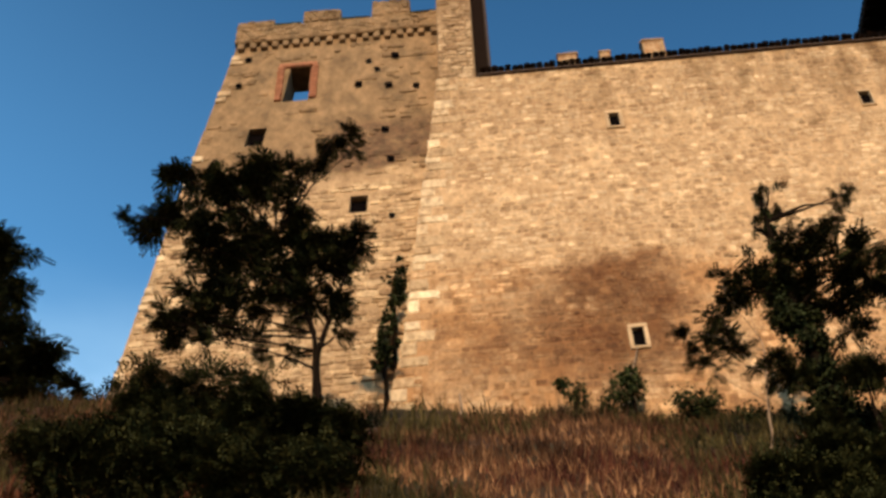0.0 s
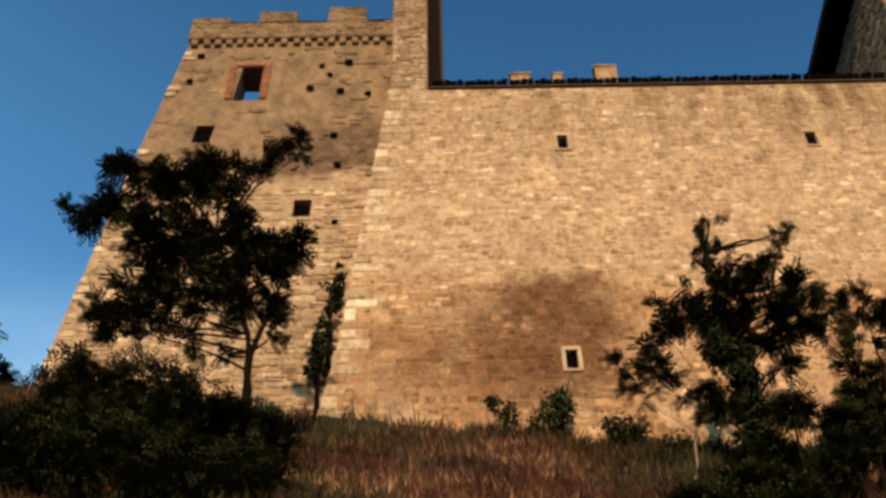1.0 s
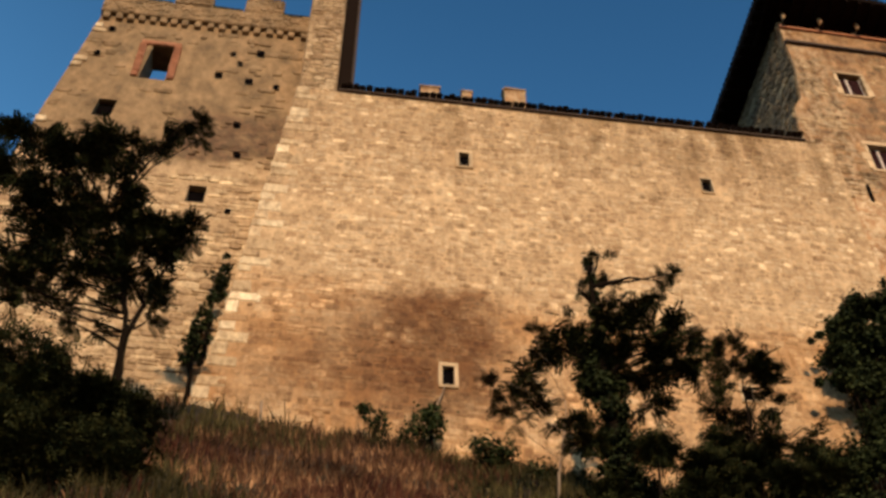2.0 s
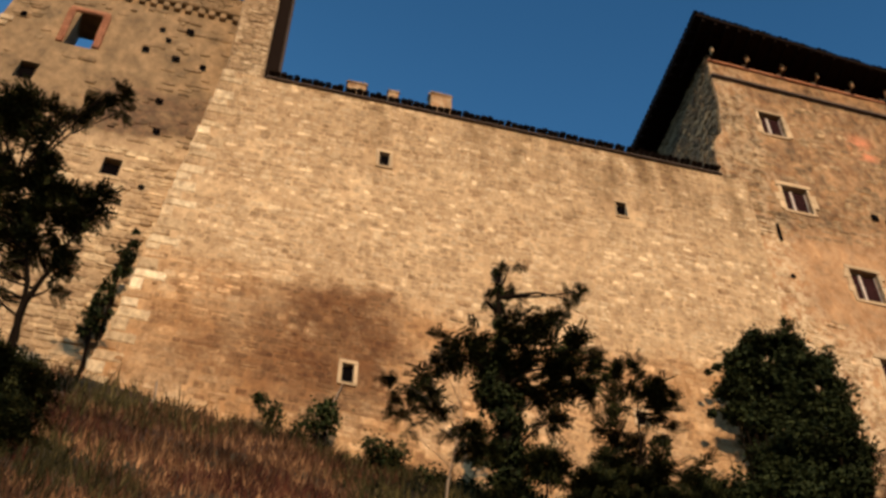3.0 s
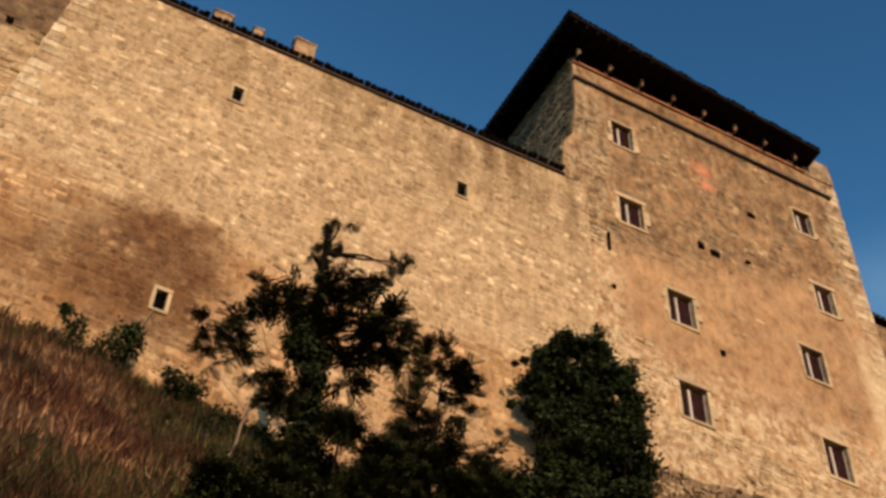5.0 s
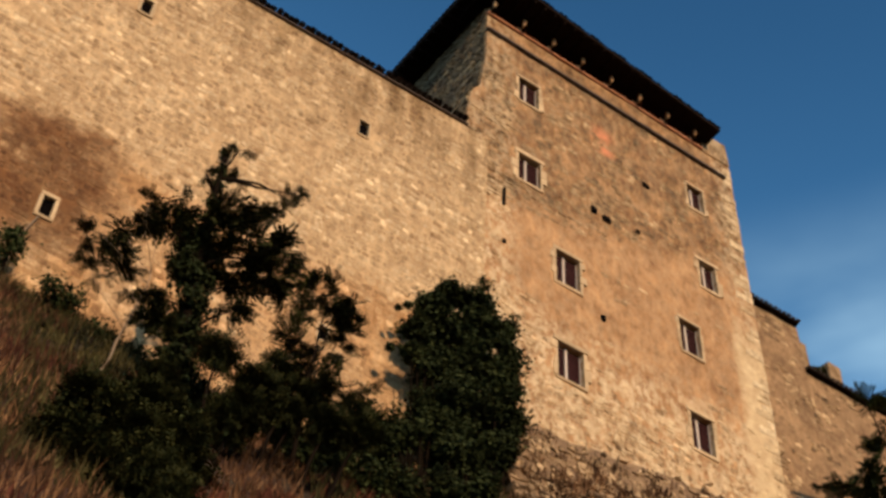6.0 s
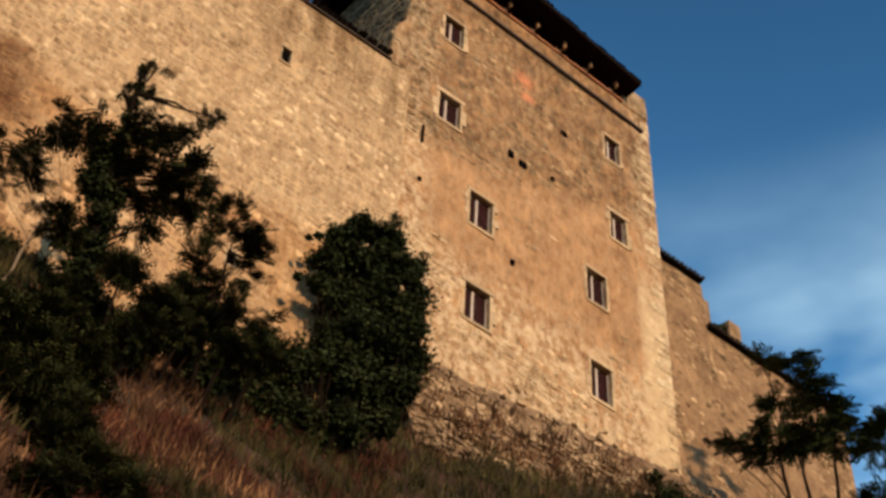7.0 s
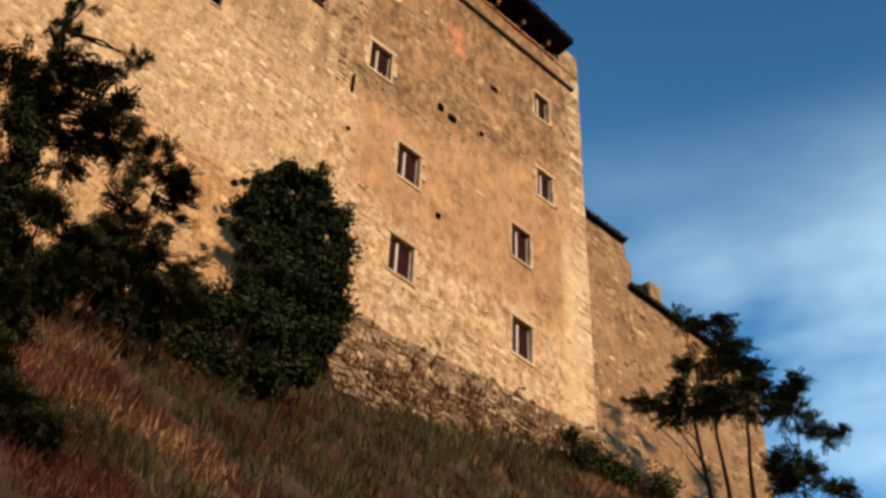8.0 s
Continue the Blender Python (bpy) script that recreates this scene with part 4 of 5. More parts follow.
def build_annex():
    a = thing("annex", "lower stone range with dark tiled eaves beside the palace", "building")
    rnd = random.Random(51)
    Y = 26.0
    for x0, x1, z1, y in ((27.0, 31.4, 44.9, Y), (31.4, 39.1, 42.6, Y + 0.1)):
        pierced_wall("wall", x0, x1, 20.0, z1, y, y + 0.9, [], ANNEX_PLASTER, a, step=0.6, rough=0.06, seed=3)
        stones_mesh("masonry", stone_rows(x0 + 0.02, x1 - 0.02, 27.0, z1 - 0.1, [], rnd, (0.15, 0.3), (0.16, 0.4), lambda x, z, r: r.random() < 0.45), y, ANNEX_STONE, a, rnd, (0.0, 0.022), None, 0.1)
        box("end_wall", x0, x1, y + 0.904, y + 7, 20.0, z1 - 0.02, ANNEX_PLASTER, a, bevel=0)
        roof = box("roof", x0 + 0.02, x1 - 0.06, y - 0.22, y + 7, z1 + 0.004, z1 + 0.1, SHADED_WOOD, a, "dark tiled eave", bevel=0.02)
        k = 0
        while x0 + 0.15 + k * 0.23 < x1 - 0.1:
            box("tile", x0 + 0.06 + k * 0.23, x0 + 0.24 + k * 0.23, y - 0.28 + rnd.uniform(-0.03, 0.03), y + 0.4, z1 + 0.104, z1 + 0.19, TILE, roof, bevel=0.03)
            k += 1
    for x0, x1, z1 in ((31.5, 32.0, 44.5), (33.0, 33.7, 44.2)):
        box("chimney_block", x0, x1, 26.2, 26.8, 42.702, z1, ANNEX_STONE, a, bevel=0.03, jitter=0.03)


build_annex()

# ---------------------------------------------------------------- plants


def leaf_cloud(clumps, per_m2, size, seed, frond=True, squash=0.85, fill=0.35):
    """Leaves in uneven clumps: fronds of small leaflets, or single ivy leaves."""
    rng = np.random.default_rng(seed)
    V, F = [], []
    for cx, cy, cz, r in clumps:
        n = int(per_m2 * 4 * math.pi * r * r) + 12
        r = max(r - (1.35 * size if frond else 0.3 * size), 0.1)
        sub = rng.normal(size=(max(4, int(5 + r * 8)), 3))
        sub /= np.linalg.norm(sub, axis=1)[:, None]
        sub *= r * rng.uniform(0.3, 1.18 if frond else 0.95, (len(sub), 1))
        pick = rng.integers(0, len(sub), n)
        wide = np.array([1.35, 1.1, 0.55]) if frond else np.array([1.0, 1.0, 1.0])
        off = rng.normal(size=(n, 3)) * r * (0.2 if frond else 0.21) * wide
        p = sub[pick] + off
        core = rng.random(n) < fill
        inner = rng.normal(size=(n, 3))
        inner *= (r * 0.75 * rng.random((n, 1)) ** 0.4) / np.linalg.norm(inner, axis=1)[:, None]
        p[core] = inner[core]
        p[:, 2] *= squash
        out = p / (np.linalg.norm(p, axis=1)[:, None] + 1e-6)
        p += np.array([cx, cy, cz])
        for k in range(n):
            d = out[k] * 0.8 + rng.normal(size=3) * 0.55
            d[2] -= 0.15
            d /= np.linalg.norm(d)
            s = np.cross(d, [0, 0, 1.0]) + rng.normal(size=3) * 0.25
            s /= np.linalg.norm(s) + 1e-9
            nrm = np.cross(s, d)
            if frond:
                L = size * rng.uniform(2.6, 4.6)
                for q in range(4):
                    c = p[k] + d * L * (q + 0.6) / 4 + nrm * (-0.06 * L * q * q / 6)
                    for sg in (-1, 1):
                        tip = c + s * sg * size * 0.95 + d * size * 0.45
                        w = d * size * 0.34
                        b = len(V)
                        V += [c - w * 0.5, (c + tip) / 2 - w + nrm * size * 0.1, tip, (c + tip) / 2 + w + nrm * size * 0.1]
                        F.append((b, b + 1, b + 2, b + 3))
            else:
                L = size * rng.uniform(0.7, 1.4)
                a, e = s * L * 0.6, d * L
                if rng.random() < 0.7:
                    e = np.array([rng.normal() * 0.3, rng.normal() * 0.3, -1.0]) * L * 0.8 + out[k] * L * 0.4
                b = len(V)
                V += [p[k] - e * 0.4, p[k] + a, p[k] + e * 0.6, p[k] - a]
                F.append((b, b + 1, b + 2, b + 3))
    return V, F


def frond_cloud(clumps, per, size, seed):
    """Feathery crowns: in every clump some sprays, each a row of fronds with paired leaflets."""
    rng = np.random.default_rng(seed)
    ax = np.mean([c[:2] for c in clumps], axis=0)
    quads = []
    full = size
    for cx, cy, cz, r in clumps:
        size = full * min(1.0, max(0.6, r / 0.34))
        n, m, pairs = int(per * r * r) + 3, 6, 6
        start = np.array([cx, cy, cz]) + rng.normal(size=(n, 3)) * r * (0.34, 0.34, 0.24)
        a = rng.uniform(0, 2 * math.pi, n)
        d = np.stack([np.cos(a), np.sin(a), rng.normal(0.12, 0.4, n)], 1)
        o = np.array([cx - ax[0], cy - ax[1], 0.0])
        d += 0.35 * o / (np.linalg.norm(o) + 0.3)
        d /= np.linalg.norm(d, axis=1)[:, None]
        reach = r * rng.uniform(0.25, 0.8, n)
        q = (np.arange(m) + 1.0) / m
        base = start[:, None] + d[:, None] * (reach[:, None] * q)[..., None]
        turn = np.where(np.arange(m) % 2, 1, -1) * rng.uniform(0.5, 1.1, (n, m))
        turn[:, -1] *= 0.15
        c, s = np.cos(turn), np.sin(turn)
        fd = np.stack([d[:, None, 0] * c - d[:, None, 1] * s, d[:, None, 0] * s + d[:, None, 1] * c, d[:, None, 2] - rng.uniform(0.0, 0.35, (n, m))], 2)
        fd /= np.linalg.norm(fd, axis=2)[..., None]
        base, fd = base.reshape(-1, 3), fd.reshape(-1, 3)
        k = len(base)
        length = size * rng.uniform(2.2, 4.2, k)
        side = np.cross(fd, (0, 0, 1.0)) + rng.normal(size=(k, 3)) * 0.3
        side /= np.linalg.norm(side, axis=1)[:, None]
        for j in range(pairs):
            f = (j + 0.5) / pairs
            mid = base + fd * (length * f)[:, None]
            mid[:, 2] -= 0.16 * length * f * f
            w = size * (0.95 - 0.5 * abs(f - 0.4))
            for sg in (-1, 1):
                tip = mid + side * sg * w + fd * w * 0.5
                tip[:, 2] -= w * rng.uniform(0.0, 0.4, k)
                half = (mid + tip) / 2
                wide = fd * size * 0.28
                quads.append(np.stack([mid, half - wide, tip, half + wide], 1))
    V = np.concatenate(quads).reshape(-1, 3)
    F = np.arange(len(V)).reshape(-1, 4)
    return V.tolist(), F.tolist()


def build_tree(name, label, category, trunks, clumps, seed, leaf=LEAF, bark=BARK, trunk=0.13, size=0.1, per=44, ivy=()):
    """trunks: rising lines of points, the first at the foot; every clump hangs on a limb of the nearest one."""
    x, y = trunks[0][0][:2]
    z = ground_z(x, y) - 0.15
    tree = thing(name, label, category, at=(x, y, z))
    rnd = random.Random(seed)
    org = Vector((x, y, z))
    local = [(a - x, b - y, c - z, r) for a, b, c, r in clumps]
    lines = []
    for t in trunks:
        pts = [Vector(p) - org for p in t]
        pts[0].z = ground_z(*t[0][:2]) - 0.15 - z
        fine = []
        for a, b in zip(pts, pts[1:]):
            for q in range(3):
                fine.append(a.lerp(b, q / 3) + Vector((rnd.uniform(-0.03, 0.03), rnd.uniform(-0.03, 0.03), 0)) * (1 if q else 0))
        fine.append(pts[-1])
        lines.append(fine)
        bm = bmesh.new()
        n = len(fine) - 1
        tube(bm, fine, [trunk * (1 - 0.72 * k / n) for k in range(n + 1)], 8)
        part("trunk", bm, bark, tree, smooth=True)
    for cx, cy, cz, r in local:
        c = Vector((cx, cy, cz))
        best = min(((p - c).length + (3.0 if p.z > c.z - 0.25 * (p - c).xy.length else 0.0), k, p) for fine in lines for k, p in [(q, fine[q]) for q in range(2, len(fine))])[2]
        bm = bmesh.new()
        m1 = best.lerp(c, 0.5) + Vector((rnd.uniform(-0.15, 0.15), rnd.uniform(-0.15, 0.15), rnd.uniform(-0.1, 0.15)))
        tube(bm, [best, best.lerp(m1, 0.5) + Vector((rnd.uniform(-0.06, 0.06), 0, 0.03)), m1, c], [trunk * 0.34, trunk * 0.28, trunk * 0.22, trunk * 0.08], 6)
        for _ in range(4):
            e = c + Vector((rnd.uniform(-1, 1), rnd.uniform(-1, 1), rnd.uniform(-0.5, 0.8))) * r
            tube(bm, [m1.lerp(c, rnd.uniform(0.5, 1)), e], [trunk * 0.09, trunk * 0.03], 4)
        part("limb", bm, bark, tree, smooth=True)
    V, F = frond_cloud(local, per, size, seed)
    tagged(mesh_object("crown", V, F, leaf, tree), kind="stuff")
    if ivy:
        V, F = leaf_cloud([(a - x, b - y, c - z, r) for a, b, c, r in ivy], 420, 0.075, seed + 50, False, 1.0, 0.4)
        tagged(mesh_object("ivy", V, F, IVY_LEAF, tree, "dense dark ivy wrapped round the trunk"), kind="stuff")
    return tree


# clump positions and radii lie on sight lines, placed to fit the camera's view
RIGHT_TREE = [(3.55, 19.3, 23.97, 0.19), (3.54, 19.81, 23.88, 0.17), (3.58, 19.09, 22.68, 0.21), (3.97, 19.6, 24.02, 0.32), (4.26, 19.73, 24.69, 0.32), (4.35, 19.19, 25.27, 0.23), (4.37, 19.06, 24.51, 0.29), (4.34, 19.27, 23.24, 0.25), (4.02, 19.66, 23.26, 0.2), (4.68, 19.56, 23.06, 0.22), (4.84, 19.15, 22.13, 0.19)]
RIGHT_MASS = [(6.03, 19.49, 28.77, 0.14), (5.47, 19.64, 27.54, 0.14), (6.34, 20.2, 28.78, 0.16), (5.52, 19.98, 26.32, 0.44), (5.98, 19.49, 26.11, 0.48), (5.03, 19.83, 25.66, 0.38), (6.8, 19.88, 27.04, 0.32), (7.2, 19.56, 26.38, 0.39), (7.8, 20.13, 26.77, 0.32), (6.99, 19.51, 25.64, 0.41), (6.34, 19.79, 25.52, 0.54), (5.75, 19.92, 25.46, 0.47), (6.71, 19.83, 24.87, 0.47), (7.63, 19.99, 25.67, 0.36), (8.12, 20.14, 25.65, 0.29), (7.6, 20.36, 29.12, 0.2), (7.67, 19.68, 28.54, 0.15), (6.98, 20.05, 27.95, 0.24), (6.65, 20.1, 27.99, 0.23), (7.15, 19.69, 27.38, 0.2), (6.66, 19.4, 23.66, 0.29)]
TRUNK_IVY = [(5.82, 19.99, 28.99, 0.15), (5.87, 19.9, 28.39, 0.19), (5.91, 20.0, 27.89, 0.2), (5.87, 19.82, 27.06, 0.23), (5.76, 19.92, 25.84, 0.43), (5.72, 19.88, 24.68, 0.51), (6.01, 19.96, 23.89, 0.5), (5.98, 19.83, 22.92, 0.51), (6.02, 19.97, 22.28, 0.5), (6.39, 19.91, 21.65, 0.54)]
SIDE_TREE = [(8.71, 20.71, 27.11, 0.2), (9.14, 20.71, 27.18, 0.28), (9.51, 20.42, 26.93, 0.26), (9.65, 20.19, 26.22, 0.31), (9.13, 19.95, 25.7, 0.28), (8.73, 20.28, 25.96, 0.27), (9.54, 20.31, 25.72, 0.3), (9.48, 19.95, 24.64, 0.22), (8.43, 19.95, 24.24, 0.29), (9.38, 20.9, 25.44, 0.31), (8.95, 20.55, 24.21, 0.32), (9.23, 20.13, 23.83, 0.29), (8.53, 20.33, 23.95, 0.24), (10.54, 20.87, 24.81, 0.22), (10.26, 20.8, 24.09, 0.27), (9.43, 20.74, 23.78, 0.36), (8.29, 20.29, 24.81, 0.19)]
IVY = [(14.01, 23.16, 32.6, 0.47), (14.8, 23.11, 32.67, 0.55), (13.37, 23.12, 31.6, 0.5), (13.04, 23.12, 30.52, 0.44), (13.99, 23.27, 31.2, 0.63), (15.01, 23.18, 31.71, 0.65), (15.76, 23.19, 32.15, 0.44), (12.89, 23.11, 29.56, 0.32), (13.61, 23.19, 29.62, 0.61), (14.56, 23.06, 30.03, 0.68), (15.61, 23.04, 30.37, 0.6), (14.19, 23.03, 28.37, 0.71), (15.54, 23.26, 29.06, 0.73), (13.49, 23.23, 27.58, 0.64), (12.71, 23.22, 26.6, 0.54), (14.36, 23.04, 26.92, 0.76), (15.55, 23.08, 27.54, 0.64), (12.12, 23.23, 25.96, 0.48), (16.05, 23.13, 28.82, 0.38), (15.83, 23.06, 31.39, 0.34), (12.65, 23.07, 31.2, 0.13), (12.39, 23.15, 31.0, 0.1), (12.31, 23.21, 29.46, 0.13)]
JOINT_IVY = [(-2.79, 24.73, 34.22, 0.09), (-2.8, 24.78, 33.66, 0.15), (-2.86, 24.76, 33.07, 0.23), (-2.88, 24.65, 32.28, 0.19), (-3.03, 24.66, 31.72, 0.18), (-3.16, 24.77, 31.29, 0.2), (-3.19, 24.6, 30.41, 0.23), (-3.29, 24.76, 29.95, 0.2), (-2.96, 24.76, 31.33, 0.13), (-3.0, 24.69, 29.97, 0.17), (-2.77, 24.66, 30.58, 0.11)]
EAST_TREE = [(27.9, 21.23, 35.42, 0.2), (29.68, 21.89, 36.95, 0.38), (29.62, 21.22, 35.93, 0.45), (31.31, 21.69, 36.85, 0.46), (30.64, 21.77, 35.69, 0.53), (31.19, 21.29, 35.47, 0.52), (31.92, 21.34, 35.21, 0.55), (30.61, 21.27, 33.86, 0.58), (28.77, 21.01, 32.79, 0.47), (28.51, 21.38, 33.58, 0.39), (27.23, 21.14, 31.69, 0.34), (28.26, 21.16, 31.66, 0.5), (29.61, 21.08, 32.42, 0.51), (31.19, 21.09, 33.62, 0.46), (27.6, 21.71, 31.6, 0.34), (26.19, 21.32, 30.62, 0.3), (25.36, 21.16, 30.12, 0.18), (27.81, 21.49, 31.14, 0.31)]
EAST_TREE2 = [(34.71, 22.27, 36.75, 0.5), (34.99, 21.69, 37.08, 0.5), (34.88, 22.0, 36.16, 0.49), (34.04, 22.18, 35.51, 0.39), (36.3, 22.12, 36.3, 0.36), (37.61, 22.32, 36.66, 0.37), (38.1, 22.26, 37.31, 0.25), (36.01, 22.32, 35.99, 0.26), (33.04, 21.43, 32.31, 0.46), (34.96, 21.84, 33.38, 0.47), (36.23, 21.88, 33.39, 0.48), (33.2, 21.47, 31.51, 0.49), (32.53, 21.41, 31.33, 0.48), (37.83, 22.23, 34.2, 0.28)]
LEFT_UPPER = [(-7.3, 19.21, 30.92, 0.4), (-6.98, 19.65, 31.45, 0.38), (-6.11, 18.84, 29.75, 0.41), (-7.89, 19.65, 29.73, 0.47), (-8.19, 19.01, 29.12, 0.2), (-7.91, 19.12, 28.55, 0.2), (-7.34, 19.53, 29.65, 0.46), (-6.55, 19.11, 29.03, 0.42), (-5.92, 19.25, 29.88, 0.43), (-5.26, 18.73, 30.24, 0.46), (-5.01, 19.45, 30.86, 0.44), (-5.51, 19.24, 29.74, 0.42), (-4.62, 19.03, 28.75, 0.41), (-4.16, 19.49, 31.73, 0.27), (-3.7, 19.0, 31.58, 0.29), (-3.41, 19.15, 32.06, 0.22), (-3.23, 18.83, 30.7, 0.17), (-4.22, 19.1, 30.54, 0.26), (-5.83, 18.9, 27.66, 0.49), (-6.31, 18.96, 27.54, 0.4), (-5.37, 19.45, 28.39, 0.5), (-4.61, 18.98, 27.52, 0.51)]
LEFT_LOWER = [(-4.04, 19.19, 27.78, 0.49), (-3.63, 19.68, 28.23, 0.45), (-3.24, 19.66, 27.98, 0.32), (-3.88, 19.42, 27.08, 0.46), (-4.55, 19.24, 26.66, 0.48), (-5.22, 18.98, 26.53, 0.45), (-5.89, 18.86, 26.4, 0.4), (-6.58, 19.67, 27.08, 0.36), (-6.76, 19.22, 25.65, 0.37), (-6.95, 18.82, 25.07, 0.25), (-6.32, 19.32, 25.68, 0.37), (-5.68, 19.48, 26.04, 0.41), (-5.05, 19.31, 25.81, 0.33), (-6.9, 19.62, 25.41, 0.26), (-6.03, 18.74, 24.33, 0.24), (-5.15, 19.23, 24.8, 0.18), (-4.1, 19.16, 25.78, 0.37), (-3.55, 18.76, 25.27, 0.32), (-3.38, 19.34, 25.43, 0.19), (-4.44, 19.55, 25.35, 0.19), (-4.41, 19.29, 24.25, 0.18), (-3.38, 18.96, 24.35, 0.18), (-4.86, 19.54, 24.46, 0.16)]
UNDERWOOD = [(5.57, 19.24, 20.81, 0.37), (6.36, 18.74, 21.69, 0.38), (7.26, 19.1, 21.58, 0.43), (7.61, 18.98, 22.28, 0.28), (8.01, 19.11, 21.38, 0.43), (7.0, 18.72, 20.27, 0.46), (8.8, 18.73, 21.11, 0.43), (9.55, 18.81, 21.48, 0.35), (6.57, 19.29, 20.37, 0.46), (4.91, 18.88, 22.39, 0.19), (5.21, 19.05, 22.1, 0.23), (9.78, 19.29, 22.44, 0.29), (8.21, 19.12, 21.95, 0.33)]
DARK_BUSH = [(4.6, 16.4, 17.4, 0.6), (4.5, 16.6, 16.7, 0.72), (5.1, 16.1, 16.5, 0.6), (5.1, 16.5, 15.9, 0.69), (3.9, 16.2, 16.3, 0.5), (4.0, 15.4, 14.8, 0.7), (3.4, 15.6, 15.2, 0.7), (4.6, 15.0, 14.2, 0.7), (3.6, 15.4, 16.1, 0.49), (3.6, 15.7, 15.5, 0.48), (4.3, 15.2, 14.3, 0.54)]
BRUSH = [(4.77, 13.3, 12.62, 0.4), (4.51, 13.85, 13.34, 0.34), (5.18, 13.15, 12.42, 0.34), (4.69, 15.2, 15.13, 0.45), (4.85, 14.75, 14.52, 0.33), (4.11, 12.45, 11.48, 0.35)]
# thicket pulled nearer along rays from EYE to fit the camera's view
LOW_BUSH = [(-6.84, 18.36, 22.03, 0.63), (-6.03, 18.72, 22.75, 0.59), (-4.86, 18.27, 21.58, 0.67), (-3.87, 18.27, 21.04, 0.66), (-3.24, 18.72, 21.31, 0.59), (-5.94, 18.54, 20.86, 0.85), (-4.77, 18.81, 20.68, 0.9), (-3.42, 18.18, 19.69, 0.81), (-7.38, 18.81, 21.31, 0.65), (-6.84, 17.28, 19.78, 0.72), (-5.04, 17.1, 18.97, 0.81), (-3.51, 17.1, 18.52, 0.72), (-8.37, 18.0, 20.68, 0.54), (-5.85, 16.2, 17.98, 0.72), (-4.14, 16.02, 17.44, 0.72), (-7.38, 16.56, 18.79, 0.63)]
FAR_TREE = [(-13.7, 23.7, 34.8, 0.7), (-13.6, 24.4, 34.0, 0.63), (-13.2, 24.2, 32.0, 0.58), (-12.1, 24.2, 30.6, 0.65), (-12.9, 24.6, 30.6, 0.8), (-11.0, 24.4, 29.6, 0.3), (-11.9, 24.4, 29.2, 0.64), (-14.3, 24.2, 33.0, 0.9)]

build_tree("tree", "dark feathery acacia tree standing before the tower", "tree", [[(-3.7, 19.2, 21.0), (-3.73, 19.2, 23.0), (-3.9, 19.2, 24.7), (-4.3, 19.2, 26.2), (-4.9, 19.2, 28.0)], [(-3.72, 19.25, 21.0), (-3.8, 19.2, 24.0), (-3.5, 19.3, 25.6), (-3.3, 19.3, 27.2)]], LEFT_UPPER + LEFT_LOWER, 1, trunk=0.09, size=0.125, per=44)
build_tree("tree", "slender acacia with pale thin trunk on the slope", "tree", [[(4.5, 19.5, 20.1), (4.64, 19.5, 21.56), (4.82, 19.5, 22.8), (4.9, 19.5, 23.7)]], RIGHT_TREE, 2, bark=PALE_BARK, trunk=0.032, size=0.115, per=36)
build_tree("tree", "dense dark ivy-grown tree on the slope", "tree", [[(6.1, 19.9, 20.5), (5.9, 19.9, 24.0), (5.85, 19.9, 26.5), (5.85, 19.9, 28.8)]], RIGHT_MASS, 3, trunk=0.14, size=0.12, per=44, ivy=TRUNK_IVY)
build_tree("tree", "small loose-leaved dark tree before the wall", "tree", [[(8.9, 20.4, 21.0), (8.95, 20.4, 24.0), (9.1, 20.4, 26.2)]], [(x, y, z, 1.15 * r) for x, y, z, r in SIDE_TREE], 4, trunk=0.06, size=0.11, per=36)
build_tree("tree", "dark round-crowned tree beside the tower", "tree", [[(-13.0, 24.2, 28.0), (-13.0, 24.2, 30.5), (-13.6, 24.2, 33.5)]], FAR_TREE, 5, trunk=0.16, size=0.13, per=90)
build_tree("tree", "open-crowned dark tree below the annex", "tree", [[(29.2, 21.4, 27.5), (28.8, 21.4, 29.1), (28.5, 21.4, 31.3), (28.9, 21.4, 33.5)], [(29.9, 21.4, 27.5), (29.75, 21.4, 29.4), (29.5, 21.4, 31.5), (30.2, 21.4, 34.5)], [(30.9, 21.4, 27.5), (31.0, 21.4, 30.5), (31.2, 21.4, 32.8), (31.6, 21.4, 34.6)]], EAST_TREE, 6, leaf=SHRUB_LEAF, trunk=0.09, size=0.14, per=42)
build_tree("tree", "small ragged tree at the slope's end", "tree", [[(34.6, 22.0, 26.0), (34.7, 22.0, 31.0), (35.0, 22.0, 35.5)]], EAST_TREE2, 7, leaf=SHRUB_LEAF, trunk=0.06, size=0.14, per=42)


def build_bush(name, label, clumps, seed, leaf, size, per, frond, group=""):
    x, y = clumps[0][0], clumps[0][1]
    z = ground_z(x, y) - 0.1
    b = thing(name, label, name.replace("_", " "), group, at=(x, y, z))
    local = [(a - x, bb - y, c - z, r) for a, bb, c, r in clumps]
    rnd = random.Random(seed)
    for cx, cy, cz, r in local:
        if r < 0.3:
            continue
        bm = bmesh.new()
        g = ground_z(cx + x, cy + y) - z - 0.1
        c = Vector((cx, cy, cz))
        f = Vector((cx * 0.85 + rnd.uniform(-0.1, 0.1), cy * 0.85, min(g, cz - 0.2)))
        tube(bm, [f, f.lerp(c, 0.6) + Vector((rnd.uniform(-0.1, 0.1), 0, 0)), c], [0.05, 0.035, 0.012], 5)
        part("stem", bm, BARK, b, smooth=True)
    V, F = leaf_cloud(local, per, size, seed, frond, 0.9, 0.5)
    tagged(mesh_object("foliage", V, F, leaf, b), kind="stuff")
    return b


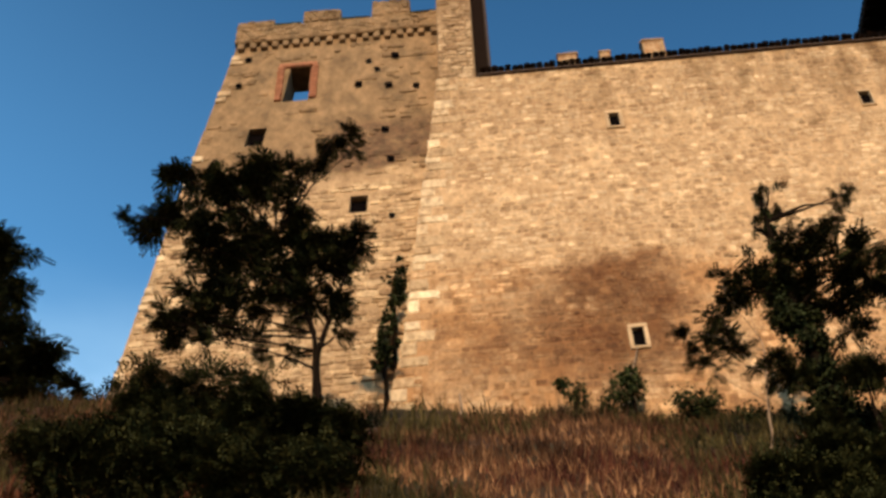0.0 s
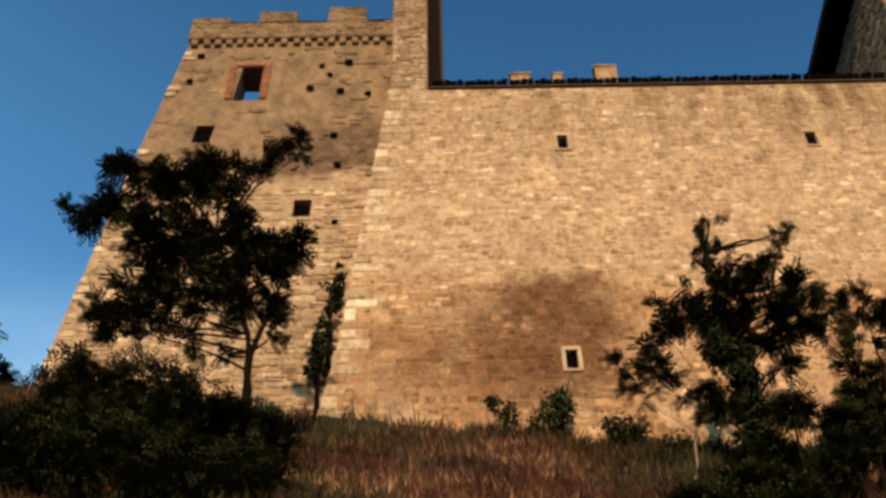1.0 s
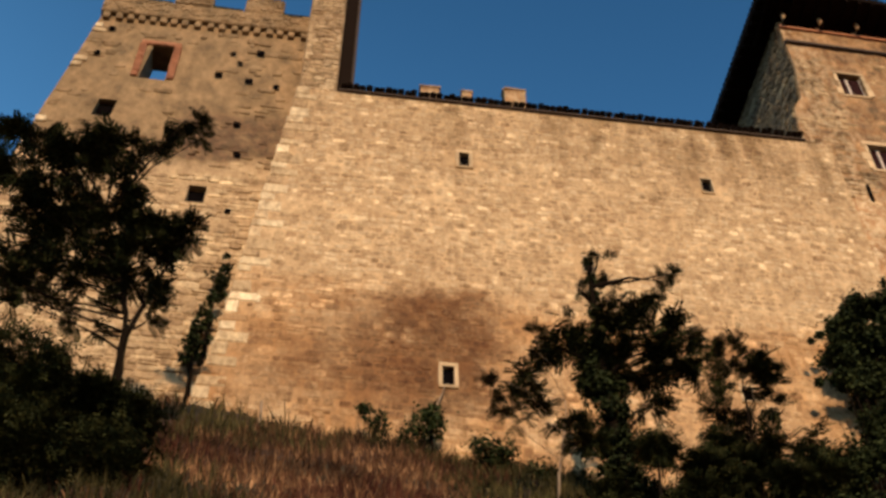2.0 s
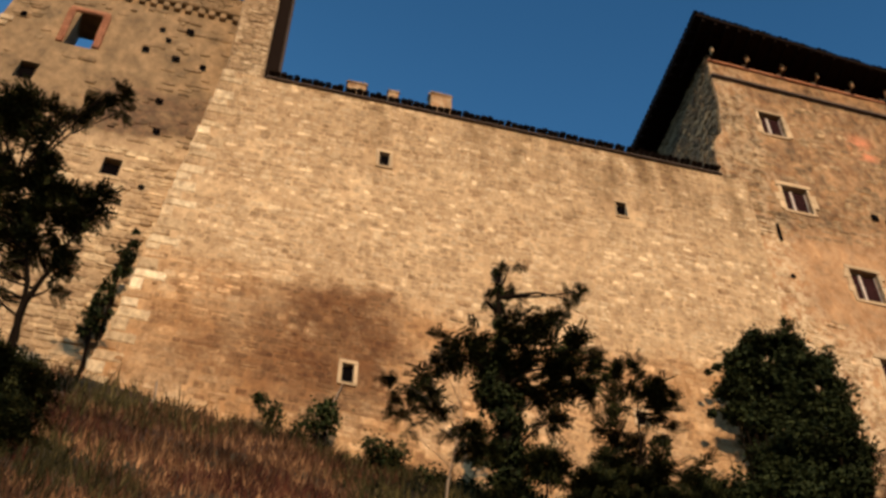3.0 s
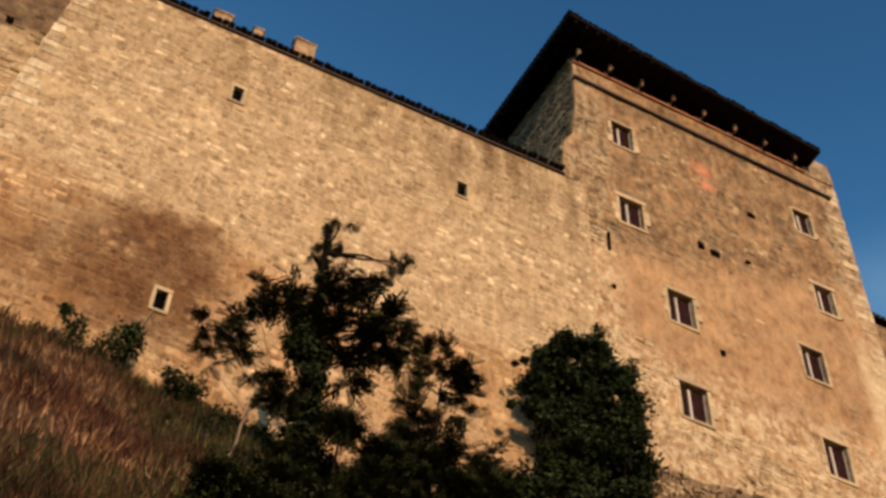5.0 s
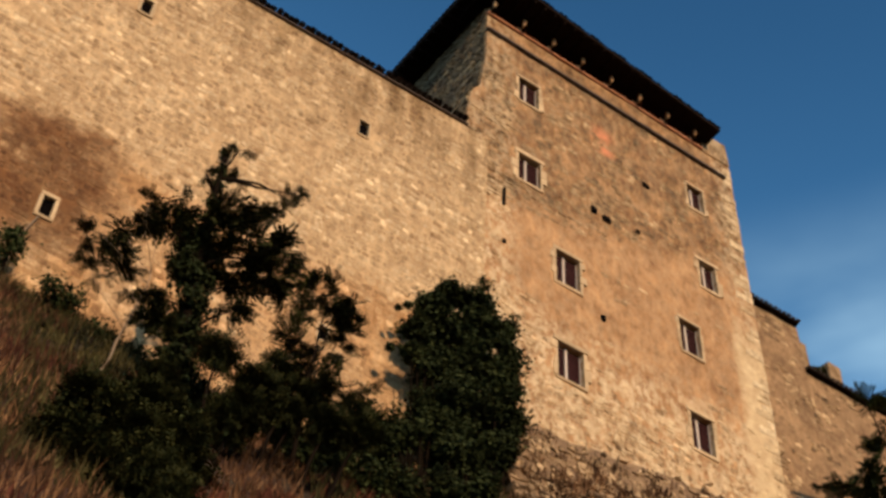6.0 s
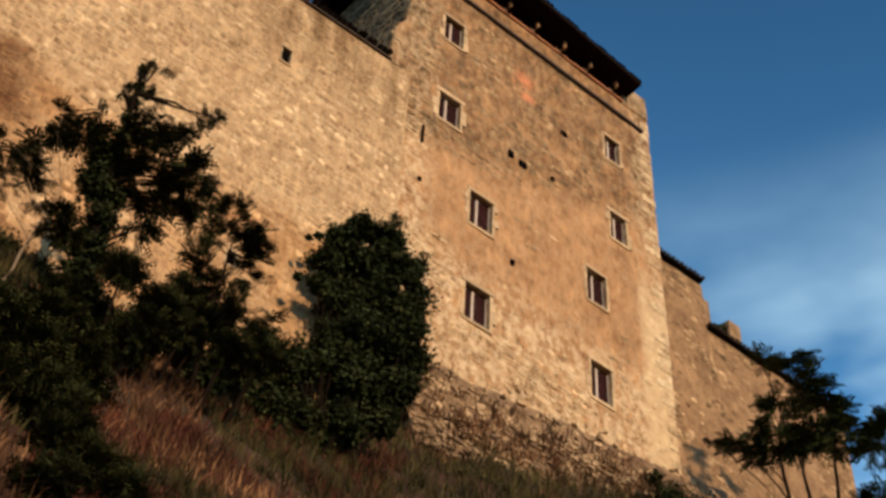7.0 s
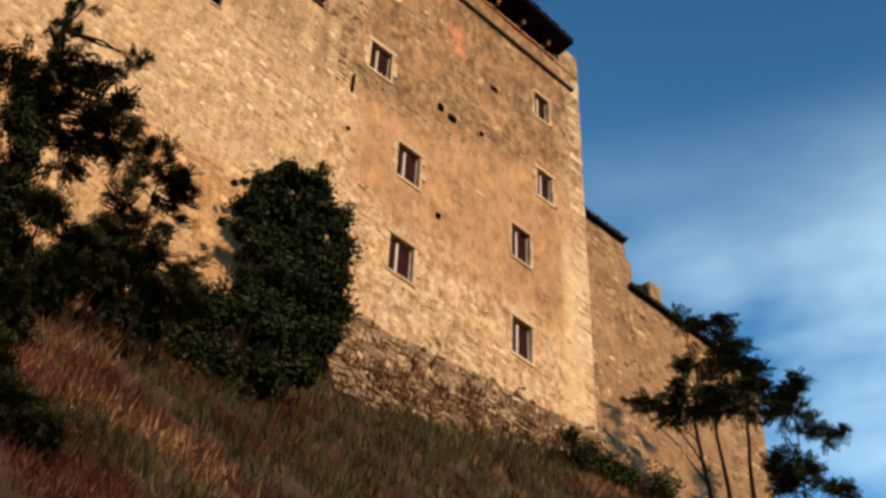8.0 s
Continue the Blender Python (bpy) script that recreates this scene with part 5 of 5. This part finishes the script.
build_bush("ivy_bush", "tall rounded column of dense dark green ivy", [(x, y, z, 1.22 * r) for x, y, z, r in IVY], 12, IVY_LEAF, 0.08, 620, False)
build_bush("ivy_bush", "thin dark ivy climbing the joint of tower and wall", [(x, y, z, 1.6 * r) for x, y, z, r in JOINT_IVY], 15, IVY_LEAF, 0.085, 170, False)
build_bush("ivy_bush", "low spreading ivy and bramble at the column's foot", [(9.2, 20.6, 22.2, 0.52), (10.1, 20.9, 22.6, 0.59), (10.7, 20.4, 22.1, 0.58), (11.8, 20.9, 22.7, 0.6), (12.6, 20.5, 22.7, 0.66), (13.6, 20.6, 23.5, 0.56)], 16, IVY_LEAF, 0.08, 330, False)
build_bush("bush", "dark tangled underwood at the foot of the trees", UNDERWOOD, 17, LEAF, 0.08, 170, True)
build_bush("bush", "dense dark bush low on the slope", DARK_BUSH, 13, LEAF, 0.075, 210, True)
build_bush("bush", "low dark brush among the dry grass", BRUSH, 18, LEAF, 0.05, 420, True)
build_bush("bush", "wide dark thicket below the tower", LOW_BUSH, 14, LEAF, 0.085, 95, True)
V, F = leaf_cloud([(0, 0, 0.3, 0.4), (0.15, 0, 0.75, 0.34), (-0.2, 0, 0.55, 0.3)], 300, 0.09, 71, False)
roof_plant = thing("roof_plant", "green tuft growing on the annex roof", "plant", at=(32.5, 26.3, 42.7))
tagged(mesh_object("foliage", V, F, SHRUB_LEAF, roof_plant), kind="stuff")
SHRUBS = [[(1.4, 23.4, 26.8, 0.42), (1.15, 23.4, 27.2, 0.25)], [(2.5, 23.3, 26.6, 0.66), (2.7, 23.3, 27.1, 0.4)], [(3.9, 23.2, 25.8, 0.7), (4.3, 23.1, 25.6, 0.5)], [(5.0, 23.1, 25.1, 0.58), (6.0, 23.1, 25.0, 0.62)], [(25.1, 22.6, 28.6, 0.7), (26.5, 22.6, 28.9, 0.6)], [(27.8, 22.2, 29.0, 0.75)], [(24.79, 22.69, 28.92, 0.58), (25.79, 22.65, 28.74, 0.65), (26.47, 22.53, 28.63, 0.42), (24.31, 22.67, 29.15, 0.35)], [(4.9, 17.7, 18.4, 0.62), (5.6, 17.6, 18.6, 0.55)], [(7.6, 21.6, 23.2, 0.6), (9.0, 21.8, 23.4, 0.6), (10.4, 22.0, 23.6, 0.6)], [(11.0, 20.4, 21.4, 0.5), (12.2, 20.8, 22.2, 0.5)]]
for n, s in enumerate(SHRUBS):
    build_bush("shrub", "low dark green shrub at the wall's foot", s, 60 + n, SHRUB_LEAF, 0.07, 190, False, "shrubs at the wall's foot")


def build_grass(name, label, material, count, area, seed, h=(0.18, 0.5), want=None):
    rng = np.random.default_rng(seed)
    V, F = [], []
    x0, x1, y0, y1 = area
    made = 0
    tufts = 0
    while made < count and tufts < count:
        tufts += 1
        tx, ty = rng.uniform(x0, x1), rng.uniform(y0, y1)
        if want is not None and not want(tx, ty):
            continue
        for _ in range(9):
            x, y = tx + rng.normal() * 0.13, ty + rng.normal() * 0.13
            if y > 23.9:
                continue
            z = ground_z(x, y) - 0.03
            L = rng.uniform(*h)
            lean = rng.normal(size=2) * 0.3 * L
            a = rng.uniform(0, math.pi)
            w = 0.012 + 0.01 * rng.random()
            dx, dy = math.cos(a) * w, math.sin(a) * w
            b = len(V)
            mx, my = x + lean[0] * 0.35, y + lean[1] * 0.35
            V += [(x - dx, y - dy, z), (x + dx, y + dy, z), (mx + dx * 0.8, my + dy * 0.8, z + L * 0.55), (mx - dx * 0.8, my - dy * 0.8, z + L * 0.55), (x + lean[0], y + lean[1] - 0.05, z + L)]
            F += [(b, b + 1, b + 2, b + 3), (b + 3, b + 2, b + 4)]
            made += 1
    tagged(mesh_object(name, V, F, material), label, "grass", kind="stuff")


dry = lambda x, y: noise.noise(Vector((x * 0.33, y * 0.33, 2.2))) > (-0.2 if x < 4 else 0.08 if y > 19.5 else 0.22)
green = lambda x, y: noise.noise(Vector((x * 0.33, y * 0.33, 2.2))) < 0.1 or y > 22.6
red = lambda x, y: noise.noise(Vector((x * 0.45, y * 0.45, 9.2))) > 0.15
build_grass("dry_grass", "dry straw-coloured grass over the slope", GRASS, 52000, (-14, 30, 9.5, 23.9), 1, (0.15, 0.42), dry)
build_grass("green_grass", "dull green tufted grass along the wall's foot", GREEN_GRASS, 38000, (-14, 30, 14, 23.9), 2, (0.2, 0.55), green)
build_grass("red_weeds", "reddish-brown dry weeds on the slope", RED_WEED, 22000, (-12, 26, 9.5, 22), 3, (0.2, 0.45), red)

build_grass("dry_grass", "thin reddish-brown grass low on the slope", RED_WEED, 16000, (-1, 15, 8.5, 15), 4, (0.1, 0.26), lambda x, y: noise.noise(Vector((x * 0.4, y * 0.4, 5.2))) > -0.15)


def build_stick(name, label, a, b, r, material):
    t = thing(name, label, name, at=a)
    bm = bmesh.new()
    d = Vector(b) - Vector(a)
    tube(bm, [Vector((0, 0, 0)), d * 0.5 + Vector((0.03, 0, 0)), d], [r, r * 0.9, r * 0.7], 6)
    part("shaft", bm, material, t, smooth=True)


build_stick("pole", "thin pale bare stick leaning on the wall", (2.3, 23.6, ground_z(2.3, 23.6) - 0.1), (3.08, 23.93, 28.85), 0.022, PALE_BARK)
build_stick("post", "short pale post at the wall's foot", (-1.25, 23.75, ground_z(-1.25, 23.75) - 0.2), (-1.25, 23.75, 27.5), 0.04, PALE_BARK)
# ---------------------------------------------------------------- single stones of the lower curtain wall
unit_shapes = unit_stones(curtain_rnd, 8, CURTAIN_ONE, "stone")
for k, (a, b, c, d) in enumerate(near_cells):
    s = new("stone", unit_shapes[k % 8])
    s.parent = curtain
    xa, z = curtain_warp((a + b) / 2, (c + d) / 2)
    p = curtain_rnd.uniform(0.004, 0.016)
    s.location = (xa, WALL_Y + 0.05 - p, z)
    s.scale = (b - a, 0.1, d - c)
    s.rotation_euler = (0, curtain_rnd.uniform(-0.03, 0.03), 0)
